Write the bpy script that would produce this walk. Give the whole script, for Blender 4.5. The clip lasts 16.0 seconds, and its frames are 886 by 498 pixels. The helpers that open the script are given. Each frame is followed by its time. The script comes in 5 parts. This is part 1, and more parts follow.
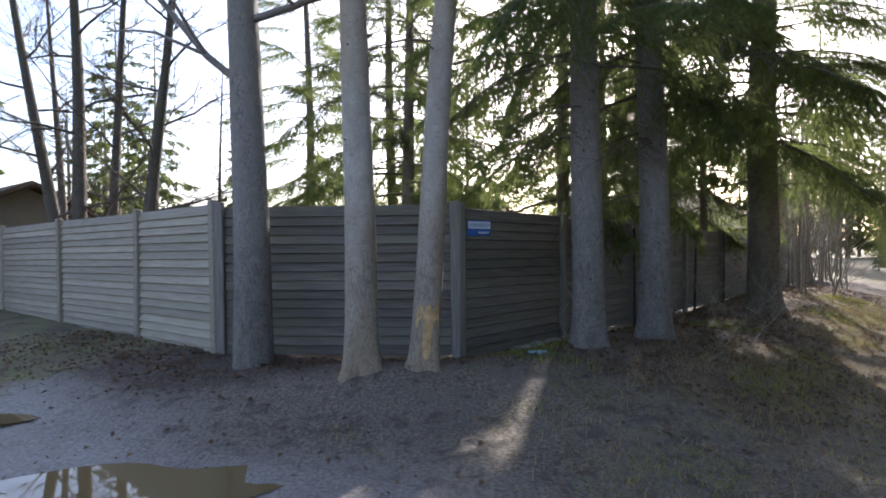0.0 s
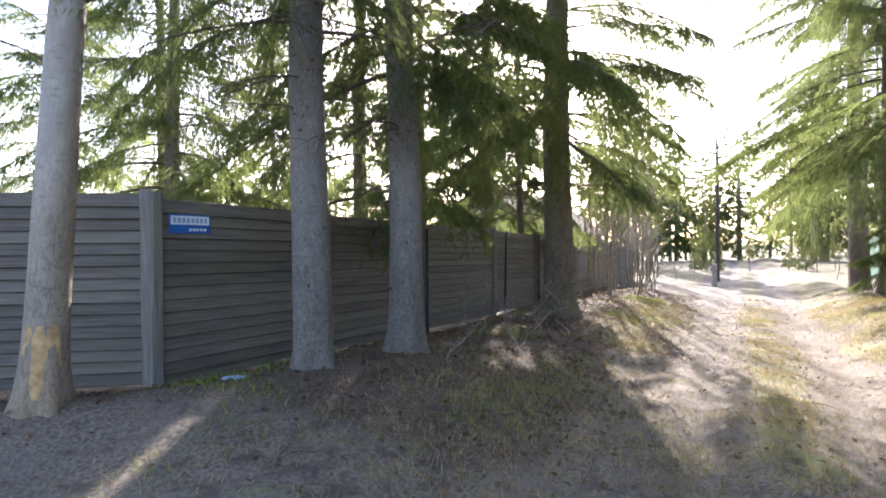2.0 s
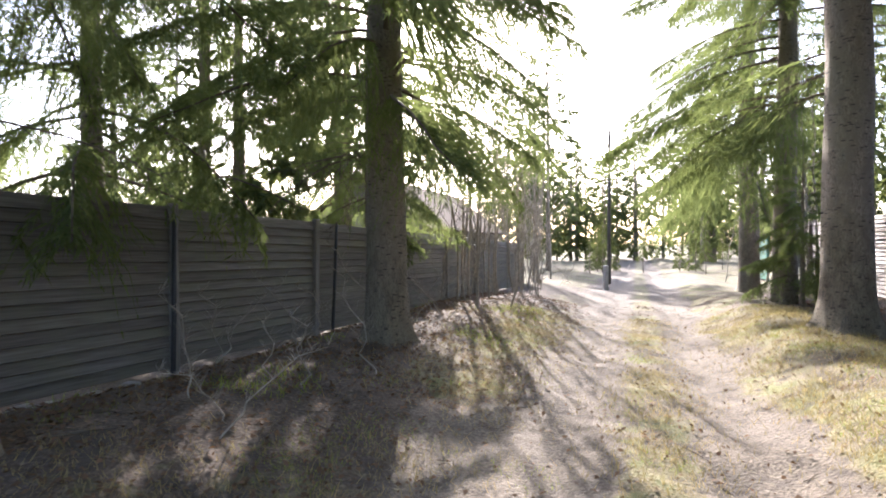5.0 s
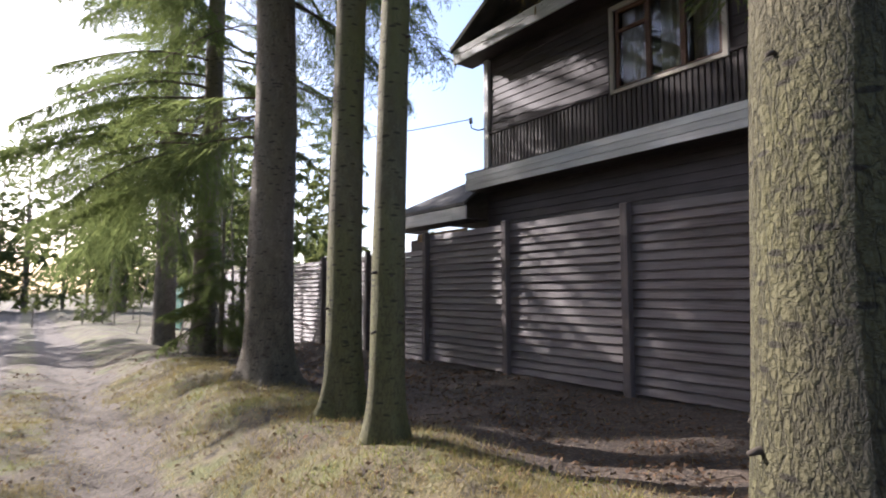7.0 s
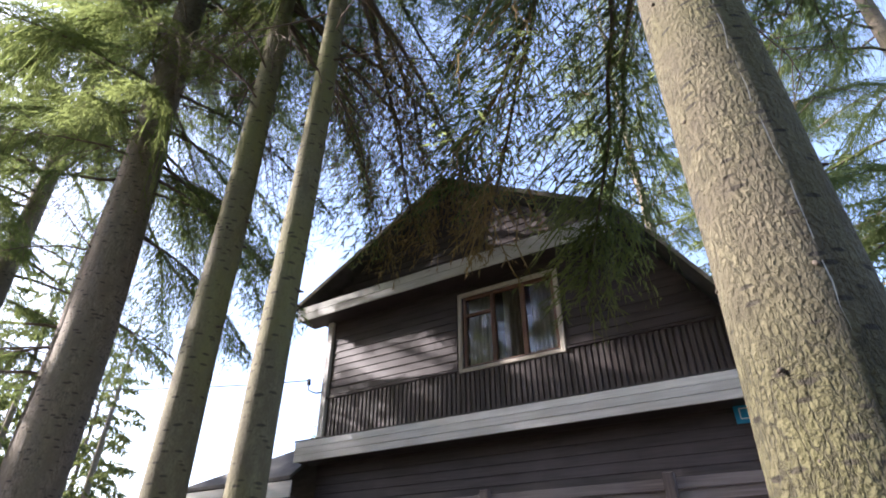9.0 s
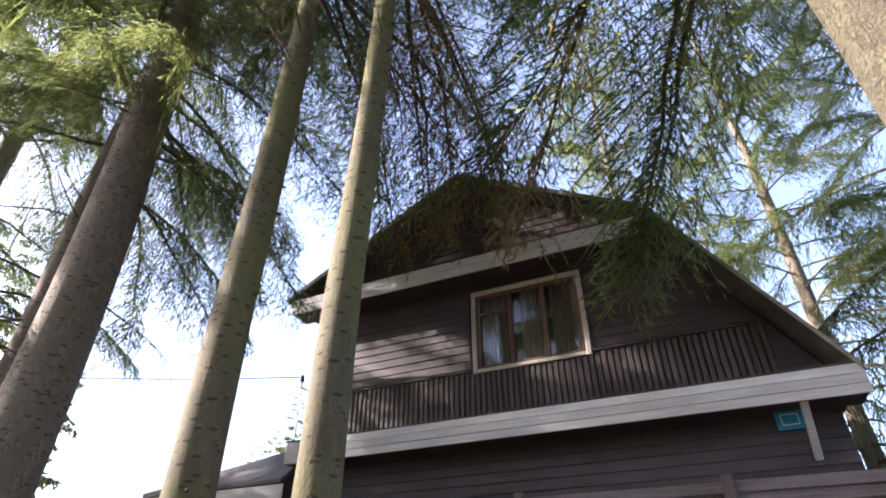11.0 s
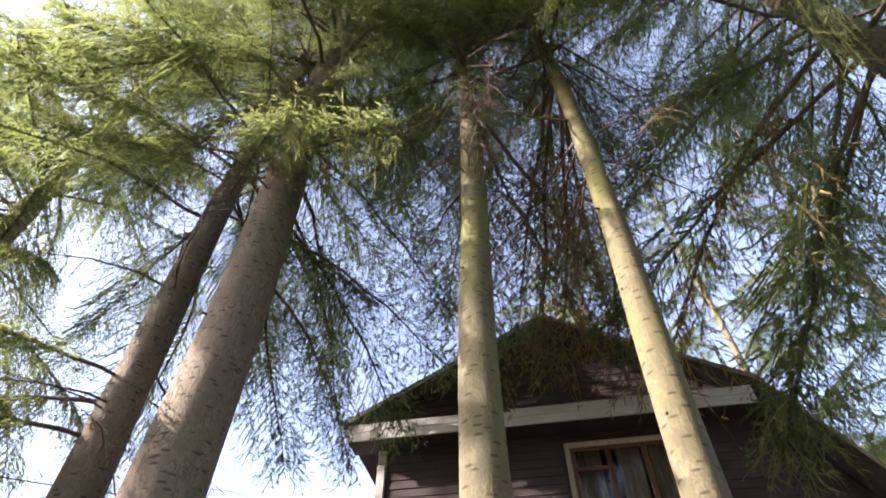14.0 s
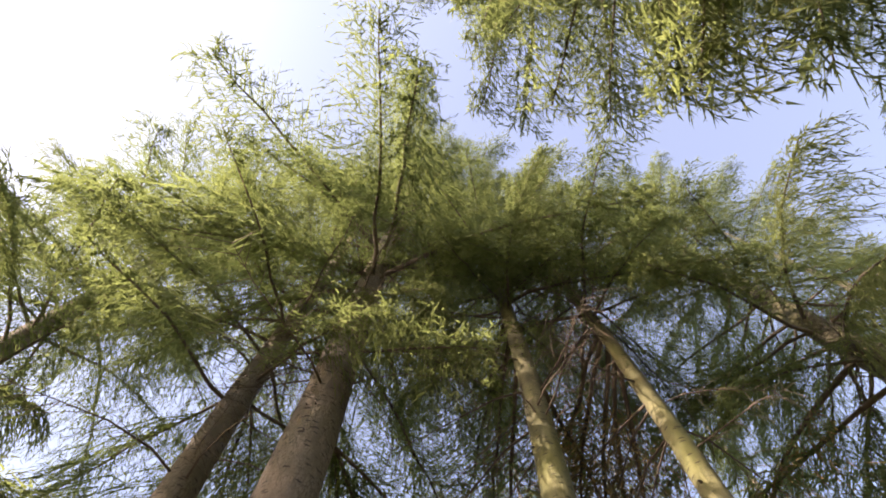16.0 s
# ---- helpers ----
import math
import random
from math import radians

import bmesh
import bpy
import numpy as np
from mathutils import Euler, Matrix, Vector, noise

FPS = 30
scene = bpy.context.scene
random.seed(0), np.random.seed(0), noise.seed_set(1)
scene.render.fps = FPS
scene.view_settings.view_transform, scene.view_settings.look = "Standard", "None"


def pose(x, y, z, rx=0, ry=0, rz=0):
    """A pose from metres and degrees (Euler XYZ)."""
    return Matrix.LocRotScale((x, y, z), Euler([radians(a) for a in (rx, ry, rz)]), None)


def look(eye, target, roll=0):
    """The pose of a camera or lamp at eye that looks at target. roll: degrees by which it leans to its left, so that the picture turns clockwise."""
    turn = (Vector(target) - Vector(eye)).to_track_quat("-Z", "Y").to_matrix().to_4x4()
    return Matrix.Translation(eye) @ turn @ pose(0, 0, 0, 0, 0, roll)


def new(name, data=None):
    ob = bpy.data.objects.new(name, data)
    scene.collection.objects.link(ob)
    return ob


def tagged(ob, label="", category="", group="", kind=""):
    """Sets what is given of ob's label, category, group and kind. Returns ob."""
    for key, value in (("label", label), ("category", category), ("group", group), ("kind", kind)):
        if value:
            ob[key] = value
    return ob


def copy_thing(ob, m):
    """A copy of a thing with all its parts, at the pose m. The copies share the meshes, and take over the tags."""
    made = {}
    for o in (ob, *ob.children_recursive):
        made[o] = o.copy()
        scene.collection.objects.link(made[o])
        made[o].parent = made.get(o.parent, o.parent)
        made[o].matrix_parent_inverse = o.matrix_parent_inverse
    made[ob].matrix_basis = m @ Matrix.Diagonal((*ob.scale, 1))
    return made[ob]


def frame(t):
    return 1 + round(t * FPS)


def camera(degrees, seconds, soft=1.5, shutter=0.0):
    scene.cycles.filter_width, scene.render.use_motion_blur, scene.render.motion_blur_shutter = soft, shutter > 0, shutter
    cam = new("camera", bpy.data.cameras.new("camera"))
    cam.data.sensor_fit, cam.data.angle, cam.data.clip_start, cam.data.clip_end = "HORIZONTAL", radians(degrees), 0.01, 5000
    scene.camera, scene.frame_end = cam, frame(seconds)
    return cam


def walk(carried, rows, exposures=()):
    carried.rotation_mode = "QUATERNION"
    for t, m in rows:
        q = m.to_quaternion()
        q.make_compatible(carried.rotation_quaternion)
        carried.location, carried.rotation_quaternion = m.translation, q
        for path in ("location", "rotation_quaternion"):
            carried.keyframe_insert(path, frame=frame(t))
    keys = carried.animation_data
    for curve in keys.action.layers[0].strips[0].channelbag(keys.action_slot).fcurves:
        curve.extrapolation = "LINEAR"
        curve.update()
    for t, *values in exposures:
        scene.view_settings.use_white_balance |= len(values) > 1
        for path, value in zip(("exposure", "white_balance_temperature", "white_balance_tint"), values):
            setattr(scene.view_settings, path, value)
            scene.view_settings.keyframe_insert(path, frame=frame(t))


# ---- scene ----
cam = camera(78.2, 16.0, soft=1.8, shutter=0.15)
PATH = [
    (0, (-0.001, -0.09, 1.525), (-0.001, 1.91, 1.504), -0.7),
    (0.5, (0.475, 0.229, 1.462), (0.577, 2.227, 1.447), -0.7),
    (1, (0.926, 0.44, 1.431), (1.242, 2.415, 1.423), -0.9),
    (1.5, (1.327, 0.604, 1.438), (1.708, 2.567, 1.43), -0.8),
    (2, (1.742, 0.794, 1.437), (2.179, 2.746, 1.432), -0.8),
    (2.5, (2.09, 0.935, 1.507), (2.553, 2.881, 1.494), -0.5),
    (3, (2.466, 1.203, 1.458), (2.927, 3.149, 1.444), -0.4),
    (5.5, (4.392, 3.43, 1.418), (5.37, 5.175, 1.402), -0.0),
    (6, (4.693, 3.652, 1.412), (6.110, 5.063, 1.398), 0.2),
    (6.5, (5.069, 4.016, 1.362), (6.862, 4.899, 1.399), 0.2),
    (7, (5.299, 4.283, 1.366), (7.250, 4.691, 1.528), 0.1),
    (7.5, (5.331, 4.481, 1.421), (7.301, 4.504, 1.770), -0.6),
    (8, (5.513, 4.660, 1.406), (7.415, 4.469, 1.995), -0.7),
    (8.5, (5.488, 4.869, 1.411), (7.281, 4.586, 2.251), -0.7),
    (9, (5.556, 4.994, 1.495), (7.229, 4.705, 2.552), -0.4),
    (11.5, (6.504, 6.236, 1.291), (8.078, 5.738, 2.418), 0.1),
    (12, (6.739, 6.676, 1.257), (8.299, 6.147, 2.392), 0.1),
    (12.5, (6.987, 7.127, 1.244), (8.521, 6.550, 2.390), -0.1),
    (13, (7.194, 7.559, 1.244), (8.639, 6.944, 2.482), -0.1),
    (13.5, (7.443, 7.941, 1.292), (8.741, 7.282, 2.663), -0.1),
    (14, (7.740, 8.254, 1.343), (8.858, 7.608, 2.870), 0.4),
    (14.5, (8.020, 8.541, 1.361), (8.915, 7.941, 3.047), 0.3),
    (15, (8.302, 8.793, 1.373), (8.998, 8.279, 3.176), 0.5),
    (15.5, (8.568, 9.038, 1.387), (9.036, 8.664, 3.295), 1.5),
    (16, (8.804, 9.284, 1.400), (9.188, 8.926, 3.330), 1.3),
]
EXPOSURES = [(0.0, 1.38, 6160, 18), (0.5, 1.98, 6160, 17), (1.5, 2.3, 6210, 20), (3.0, 2.35, 6210, 20), (5.5, 1.98, 6110, 19), (6.0, 1.5, 5960, 20), (6.5, 1.23, 5960, 20), (7.0, 1.21, 6010, 20), (7.5, 1.69, 6010, 20), (8.0, 1.92, 6150, 20), (8.5, 1.88, 6050, 20), (11.5, 2.0, 6300, 26), (14.0, 2.06, 6650, 25), (15.5, 1.93, 7300, 24), (16.0, 1.73, 7500, 25)]
walk(cam, [(t, look(e, g, r)) for t, e, g, r in PATH], EXPOSURES)

# ---- sky, sun ----
SUN_AZ, SUN_EL = radians(19), radians(25.5)
world = bpy.data.worlds.new("sky")
scene.world = world
world.use_nodes = True
wn = world.node_tree.nodes
sky = wn.new("ShaderNodeTexSky")
sky.sky_type, sky.sun_disc = "NISHITA", False
sky.sun_elevation, sky.sun_rotation = SUN_EL, SUN_AZ
sky.dust_density, sky.air_density, sky.ozone_density = 2.6, 1.0, 2.5
wn["Background"].inputs["Strength"].default_value = 0.15
veil = wn.new("ShaderNodeMix")  # thin even high cloud over the clear sky
veil.data_type, veil.blend_type = "RGBA", "ADD"
veil.inputs[0].default_value = 1.0
veil.inputs[7].default_value = (0.45, 0.48, 0.55, 1)
world.node_tree.links.new(sky.outputs[0], veil.inputs[6])
world.node_tree.links.new(veil.outputs[2], wn["Background"].inputs["Color"])
sun = new("sun", bpy.data.lights.new("sun", "SUN"))
sun.data.energy, sun.data.angle, sun.data.color = 5.0, radians(0.6), (1.0, 0.93, 0.82)
to_sun = Vector((math.sin(SUN_AZ) * math.cos(SUN_EL), math.cos(SUN_AZ) * math.cos(SUN_EL), math.sin(SUN_EL)))
sun.matrix_world = look(to_sun * 60, (0, 0, 0))

# ---- frame of the lane: u along it, v to its right ----
AHEAD, ACROSS, START = Vector((0.656, 0.755, 0)), Vector((0.755, -0.656, 0)), Vector((4.4, 3.4, 0))
LANE_YAW = math.degrees(math.atan2(0.755, 0.656))


def at(u, v, z=0.0):
    return START + AHEAD * u + ACROSS * v + Vector((0, 0, z))


def step(a, b, x):
    k = np.clip((x - a) / (b - a), 0, 1)
    return k * k * (3 - 2 * k)


def bell(x, c, w):
    return np.exp(-(((x - c) / w) ** 2))


LATTICE = np.random.default_rng(5).uniform(-1, 1, (64, 64))


def waves(x, y, size, seed):
    """Smooth value noise, -1 to 1, with lumps about size across."""
    a, b = x * 0.83 + y * 0.56, y * 0.83 - x * 0.56
    p, q = a / size * 2 + seed * 7.3, b / size * 2 + seed * 3.9
    i, j = np.floor(p).astype(int), np.floor(q).astype(int)
    f, g = p - i, q - j
    f, g = f * f * (3 - 2 * f), g * g * (3 - 2 * g)
    at00, at10 = LATTICE[i % 64, j % 64], LATTICE[(i + 1) % 64, j % 64]
    at01, at11 = LATTICE[i % 64, (j + 1) % 64], LATTICE[(i + 1) % 64, (j + 1) % 64]
    return (at00 * (1 - f) + at10 * f) * (1 - g) + (at01 * (1 - f) + at11 * f) * g


def inside(x, y):
    """Distance behind the grey fence (negative in front of it)."""
    left = (x + 2.78) * 0.6 + (y - 6.62) * 0.8
    right = (x - 0.15) * -0.732 + (y - 6.47) * 0.681
    return np.minimum(np.minimum(left, y - 6.5), right)


def land(x, y):
    """Height of the ground."""
    x, y = np.asarray(x, float), np.asarray(y, float)
    dx, dy = x - START.x, y - START.y
    u, v = dx * AHEAD.x + dy * AHEAD.y, dx * ACROSS.x + dy * ACROSS.y
    z = -0.26 * step(-3, 6, u) - 0.1 * step(14, 40, u)
    lane = step(-3.5, 0.5, u)
    level = 1 - step(11, 19, u)  # the banks run out along the lane
    z = z + lane * 0.42 * (0.3 + 0.7 * level) * step(-1.1, -3.3, v) * (1 - 0.65 * step(-3.9, -5.2, v))
    z = z + lane * (0.6 + 0.4 * level) * step(0.9, 2.3, v) * (0.46 + 0.06 * step(3, 5.2, v))
    z = z + lane * step(2.6, 3.4, v) * (1 - step(4.3, 5.0, v)) * (-0.10 + 0.10 * waves(x, y, 2.3, 1.0))
    z = z + (1 - lane) * 0.22 * step(-2.4, -0.7, inside(x, y))
    z = z + 0.24 * bell(x, -0.5, 1.0) * bell(y, 5.2, 0.55)
    z = z - 0.07 * bell(x, -2.0, 0.75) * bell(y, 3.45, 0.45) - 0.05 * bell(x, -3.9, 0.5) * bell(y, 4.75, 0.3)
    near = step(60, 25, np.hypot(dx, dy))
    rut = lane * (bell(v, -0.62, 0.2) + bell(v + 0.1 * np.sin(u * 0.9), 0.72, 0.22))
    z = z - 0.045 * rut + 0.03 * lane * bell(v, 0.05, 0.35)
    z = z + near * (0.03 * waves(x, y, 1.7, 2.0) + 0.02 * waves(x, y, 0.7, 5.0) + 0.012 * waves(x, y, 0.3, 8.0))
    return z


def on_land(p, lift=0.0):
    return Vector((p[0], p[1], float(land(p[0], p[1])) + lift))


# ---- materials ----
def material(name, rough=0.8, metal=0.0):
    m = bpy.data.materials.new(name)
    m.use_nodes = True
    b = m.node_tree.nodes["Principled BSDF"]
    b.inputs["Roughness"].default_value, b.inputs["Metallic"].default_value = rough, metal
    return m, m.node_tree.nodes, m.node_tree.links, b


def noise_node(n, l, coords, scale, detail=4, stretch=None):
    t = n.new("ShaderNodeTexNoise")
    t.inputs["Scale"].default_value, t.inputs["Detail"].default_value = scale, detail
    if stretch:
        m = n.new("ShaderNodeMapping")
        m.inputs["Scale"].default_value = stretch
        l.new(coords, m.inputs[0])
        coords = m.outputs[0]
    l.new(coords, t.inputs["Vector"])
    return t.outputs["Fac"]


def ramp(n, l, fac, *stops):
    r = n.new("ShaderNodeValToRGB")
    e = r.color_ramp.elements
    while len(e) < len(stops):
        e.new(0.5)
    for k, (pos, col) in enumerate(stops):
        e[k].position, e[k].color = pos, (*col, 1)
    l.new(fac, r.inputs[0])
    return r.outputs[0]


def mixed(n, l, fac, a, b, mode="MIX"):
    m = n.new("ShaderNodeMix")
    m.data_type, m.blend_type = "RGBA", mode
    for sock, val in ((m.inputs[0], fac), (m.inputs[6], a), (m.inputs[7], b)):
        if isinstance(val, (int, float)):
            sock.default_value = val
        elif isinstance(val, tuple):
            sock.default_value = (*val, 1)
        else:
            l.new(val, sock)
    return m.outputs[2]


def bumped(n, l, bsdf, height, strength=0.5, distance=0.02):
    b = n.new("ShaderNodeBump")
    b.inputs["Strength"].default_value, b.inputs["Distance"].default_value = strength, distance
    l.new(height, b.inputs["Height"])
    l.new(b.outputs[0], bsdf.inputs["Normal"])


def math_node(n, l, op, a, b=0.5):
    m = n.new("ShaderNodeMath")
    m.operation = op
    for sock, val in ((m.inputs[0], a), (m.inputs[1], b)):
        if isinstance(val, (int, float)):
            sock.default_value = val
        else:
            l.new(val, sock)
    return m.outputs[0]


def wood(name, dark, light, tint, rough=0.75, along="x", weather=0.5):
    """Weathered boards: grain along one axis, blotches, a shade of its own for each board."""
    m, n, l, b = material(name, rough)
    co = n.new("ShaderNodeTexCoord").outputs["Object"]
    info = n.new("ShaderNodeObjectInfo")
    rnd = info.outputs["Random"]
    off = n.new("ShaderNodeVectorMath")
    off.operation = "MULTIPLY_ADD"
    off.inputs[1].default_value = (1, 1, 1)
    l.new(co, off.inputs[0])
    comb = n.new("ShaderNodeCombineXYZ")
    for k in range(3):
        l.new(math_node(n, l, "MULTIPLY", rnd, 37.0 + 11 * k), comb.inputs[k])
    l.new(comb.outputs[0], off.inputs[2])
    st = {"x": (1.2, 26, 26), "z": (26, 26, 1.2)}[along]
    grain = noise_node(n, l, off.outputs[0], 2.0, 6, st)
    blot = noise_node(n, l, off.outputs[0], 1.7, 3)
    c = ramp(n, l, grain, (0.3, dark), (0.72, light))
    c = mixed(n, l, ramp(n, l, blot, (0.42, (0, 0, 0)), (0.66, (weather,) * 3)), c, tint)
    shade = math_node(n, l, "MULTIPLY_ADD", rnd, 0.35)
    shade.node.inputs[2].default_value = 0.78
    hsv = n.new("ShaderNodeHueSaturation")
    l.new(shade, hsv.inputs["Value"])
    l.new(c, hsv.inputs["Color"])
    l.new(hsv.outputs[0], b.inputs["Base Color"])
    bumped(n, l, b, grain, 0.35, 0.006)
    return m


def bark(name, dark, light, moss, scale=1.0, relief=0.6, moss_amount=0.35, cracks=0.7, knots=0.8, scaly=0.0, depth=0.012):
    """Bark: fine grain, broken upright fissures that part flakes, knots, patches of lichen."""
    m, n, l, b = material(name, 0.9)
    co = n.new("ShaderNodeTexCoord").outputs["Object"]
    fine = noise_node(n, l, co, 55 * scale, 6, (1, 1, 0.7))
    mid = noise_node(n, l, co, 8 * scale, 5, (1, 1, 0.55))
    big = noise_node(n, l, co, 1.6, 4, (1, 1, 0.4))
    split = noise_node(n, l, co, 30 * scale, 5, (1, 1, 0.3))
    ring = noise_node(n, l, co, 24 * scale, 4, (0.6, 0.6, 1.3))
    fissure = ramp(n, l, split, (0.455, (0, 0, 0)), (0.492, (1, 1, 1)), (0.508, (1, 1, 1)), (0.545, (0, 0, 0)))
    flake = ramp(n, l, ring, (0.475, (0, 0, 0)), (0.497, (1, 1, 1)), (0.503, (1, 1, 1)), (0.525, (0, 0, 0)))
    lines = mixed(n, l, 1.0, fissure, mixed(n, l, 1.0, flake, (0.6,) * 3, "MULTIPLY"), "LIGHTEN")
    patchy = ramp(n, l, mid, (0.38, (0, 0, 0)), (0.6, (1, 1, 1)))
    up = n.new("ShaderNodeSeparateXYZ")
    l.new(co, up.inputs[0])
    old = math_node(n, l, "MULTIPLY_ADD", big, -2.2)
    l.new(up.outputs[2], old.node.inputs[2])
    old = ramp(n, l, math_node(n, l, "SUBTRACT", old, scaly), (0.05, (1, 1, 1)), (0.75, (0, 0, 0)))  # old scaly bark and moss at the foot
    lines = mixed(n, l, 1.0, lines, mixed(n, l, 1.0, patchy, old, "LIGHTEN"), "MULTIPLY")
    kn = n.new("ShaderNodeTexVoronoi")
    kn.inputs["Scale"].default_value = 7.5
    km = n.new("ShaderNodeMapping")
    km.inputs["Scale"].default_value = (0.9, 0.9, 2.8)
    l.new(co, km.inputs[0])
    l.new(km.outputs[0], kn.inputs["Vector"])
    knot = ramp(n, l, kn.outputs["Distance"], (0.17, (1, 1, 1)), (0.27, (0, 0, 0)))
    c = ramp(n, l, fine, (0.25, tuple(0.55 * d + 0.45 * e for d, e in zip(dark, light))), (0.75, light))
    c = mixed(n, l, ramp(n, l, mid, (0.36, (0.6,) * 3), (0.6, (0, 0, 0))), c, dark)
    c = mixed(n, l, ramp(n, l, big, (0.42, (0, 0, 0)), (0.64, (moss_amount,) * 3)), c, moss)
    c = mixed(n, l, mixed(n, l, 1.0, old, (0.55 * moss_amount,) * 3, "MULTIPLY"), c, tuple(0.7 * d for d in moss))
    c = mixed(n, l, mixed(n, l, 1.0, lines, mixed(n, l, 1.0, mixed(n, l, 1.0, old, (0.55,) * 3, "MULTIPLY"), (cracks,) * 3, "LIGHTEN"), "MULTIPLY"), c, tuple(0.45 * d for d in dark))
    c = mixed(n, l, mixed(n, l, 1.0, knot, (knots,) * 3, "MULTIPLY"), c, tuple(0.45 * d for d in dark))
    l.new(c, b.inputs["Base Color"])
    h = math_node(n, l, "MULTIPLY_ADD", mid, 0.4)
    l.new(math_node(n, l, "MULTIPLY_ADD", lines, -cracks), h.node.inputs[2])
    l.new(fine, h.node.inputs[2].links[0].from_node.inputs[2])
    bumped(n, l, b, h, relief, depth)
    return m


def leafy(name, dark, light, through_colour, share=0.4):
    """Needles or leaves that let light through."""
    m, n, l, b = material(name, 0.85)
    b.inputs["Specular IOR Level"].default_value = 0.15
    geo = n.new("ShaderNodeNewGeometry")
    rnd = n.new("ShaderNodeObjectInfo").outputs["Random"]
    c = ramp(n, l, geo.outputs["Random Per Island"], (0.0, dark), (0.75, light), (1.0, (light[0] * 1.5, light[1] * 1.15, light[2])))
    c = mixed(n, l, math_node(n, l, "MULTIPLY", rnd, 0.5), c, (light[0] * 1.25, light[1] * 0.95, light[2] * 0.8))
    l.new(c, b.inputs["Base Color"])
    tr = n.new("ShaderNodeBsdfTranslucent")
    l.new(mixed(n, l, 0.6, c, through_colour), tr.inputs[0])
    mx = n.new("ShaderNodeMixShader")
    mx.inputs[0].default_value = share
    l.new(b.outputs[0], mx.inputs[1])
    l.new(tr.outputs[0], mx.inputs[2])
    l.new(mx.outputs[0], n["Material Output"].inputs[0])
    return m


def plain(name, colour, rough=0.6, metal=0.0, vary=0.15, scale=8.0, bump=0.0):
    m, n, l, b = material(name, rough, metal)
    co = n.new("ShaderNodeTexCoord").outputs["Object"]
    f = noise_node(n, l, co, scale, 5)
    lo, hi = tuple(c * (1 - vary) for c in colour), tuple(min(1, c * (1 + vary)) for c in colour)
    l.new(ramp(n, l, f, (0.3, lo), (0.7, hi)), b.inputs["Base Color"])
    if bump:
        bumped(n, l, b, f, bump, 0.01)
    return m


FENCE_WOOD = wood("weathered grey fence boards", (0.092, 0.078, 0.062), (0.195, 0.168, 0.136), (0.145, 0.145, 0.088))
# tan wood, made paler still for the skylight on the road-side run
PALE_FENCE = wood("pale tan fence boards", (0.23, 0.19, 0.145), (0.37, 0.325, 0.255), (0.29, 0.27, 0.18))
POST_WOOD = wood("grey fence posts", (0.12, 0.105, 0.09), (0.24, 0.22, 0.19), (0.17, 0.18, 0.12), along="z")
SLAT_WOOD = wood("brown stained slats", (0.085, 0.064, 0.06), (0.175, 0.14, 0.13), (0.2, 0.172, 0.16), rough=0.6, weather=0.6)
SLAT_POST = wood("brown stained posts", (0.07, 0.05, 0.045), (0.14, 0.11, 0.1), (0.15, 0.12, 0.11), rough=0.65, along="z")
HOUSE_WOOD = wood("dark brown house cladding", (0.032, 0.023, 0.023), (0.07, 0.052, 0.051), (0.086, 0.069, 0.069), rough=0.6)
BATTEN_WOOD = wood("dark brown battens", (0.035, 0.026, 0.024), (0.075, 0.056, 0.052), (0.085, 0.067, 0.064), rough=0.6, along="z")
WHITE_WOOD = wood("whitish painted boards", (0.58, 0.57, 0.55), (0.78, 0.77, 0.74), (0.5, 0.48, 0.45), rough=0.55)
FRAME_WOOD = wood("cream window trim", (0.5, 0.45, 0.37), (0.66, 0.61, 0.52), (0.38, 0.32, 0.25), rough=0.55, along="z")
SASH_WOOD = wood("reddish brown sash", (0.12, 0.055, 0.03), (0.2, 0.1, 0.06), (0.16, 0.08, 0.05), rough=0.5, along="z")
ROOFING = plain("dark roofing felt", (0.07, 0.065, 0.06), 0.85, vary=0.3, scale=5, bump=0.4)
BROWN_ROOF = plain("brown roof sheeting", (0.085, 0.058, 0.042), 1.0, vary=0.3, scale=3, bump=0.3)
BROWN_ROOF.node_tree.nodes["Principled BSDF"].inputs["Specular IOR Level"].default_value = 0.1
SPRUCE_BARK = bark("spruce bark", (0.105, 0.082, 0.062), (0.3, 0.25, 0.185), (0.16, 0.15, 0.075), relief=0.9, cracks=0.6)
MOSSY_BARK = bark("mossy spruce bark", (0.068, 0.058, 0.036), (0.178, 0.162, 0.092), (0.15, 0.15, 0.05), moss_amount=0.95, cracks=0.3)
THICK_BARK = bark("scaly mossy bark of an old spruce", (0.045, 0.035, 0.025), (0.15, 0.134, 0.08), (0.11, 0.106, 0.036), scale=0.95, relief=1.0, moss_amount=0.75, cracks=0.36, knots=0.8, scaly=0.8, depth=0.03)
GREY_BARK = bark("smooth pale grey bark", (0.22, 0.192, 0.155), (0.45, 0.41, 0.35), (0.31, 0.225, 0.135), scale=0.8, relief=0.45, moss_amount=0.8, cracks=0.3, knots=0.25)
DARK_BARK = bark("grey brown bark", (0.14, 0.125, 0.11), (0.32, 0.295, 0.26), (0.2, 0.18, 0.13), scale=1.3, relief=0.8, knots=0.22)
BARE_BARK = bark("dark bare-tree bark", (0.05, 0.042, 0.034), (0.13, 0.11, 0.088), (0.11, 0.105, 0.05), scale=1.3, relief=0.6)
TWIG = plain("dry twigs", (0.11, 0.085, 0.06), 0.9, vary=0.3)
STUB = plain("dead branch stubs", (0.07, 0.055, 0.042), 0.9, vary=0.3)
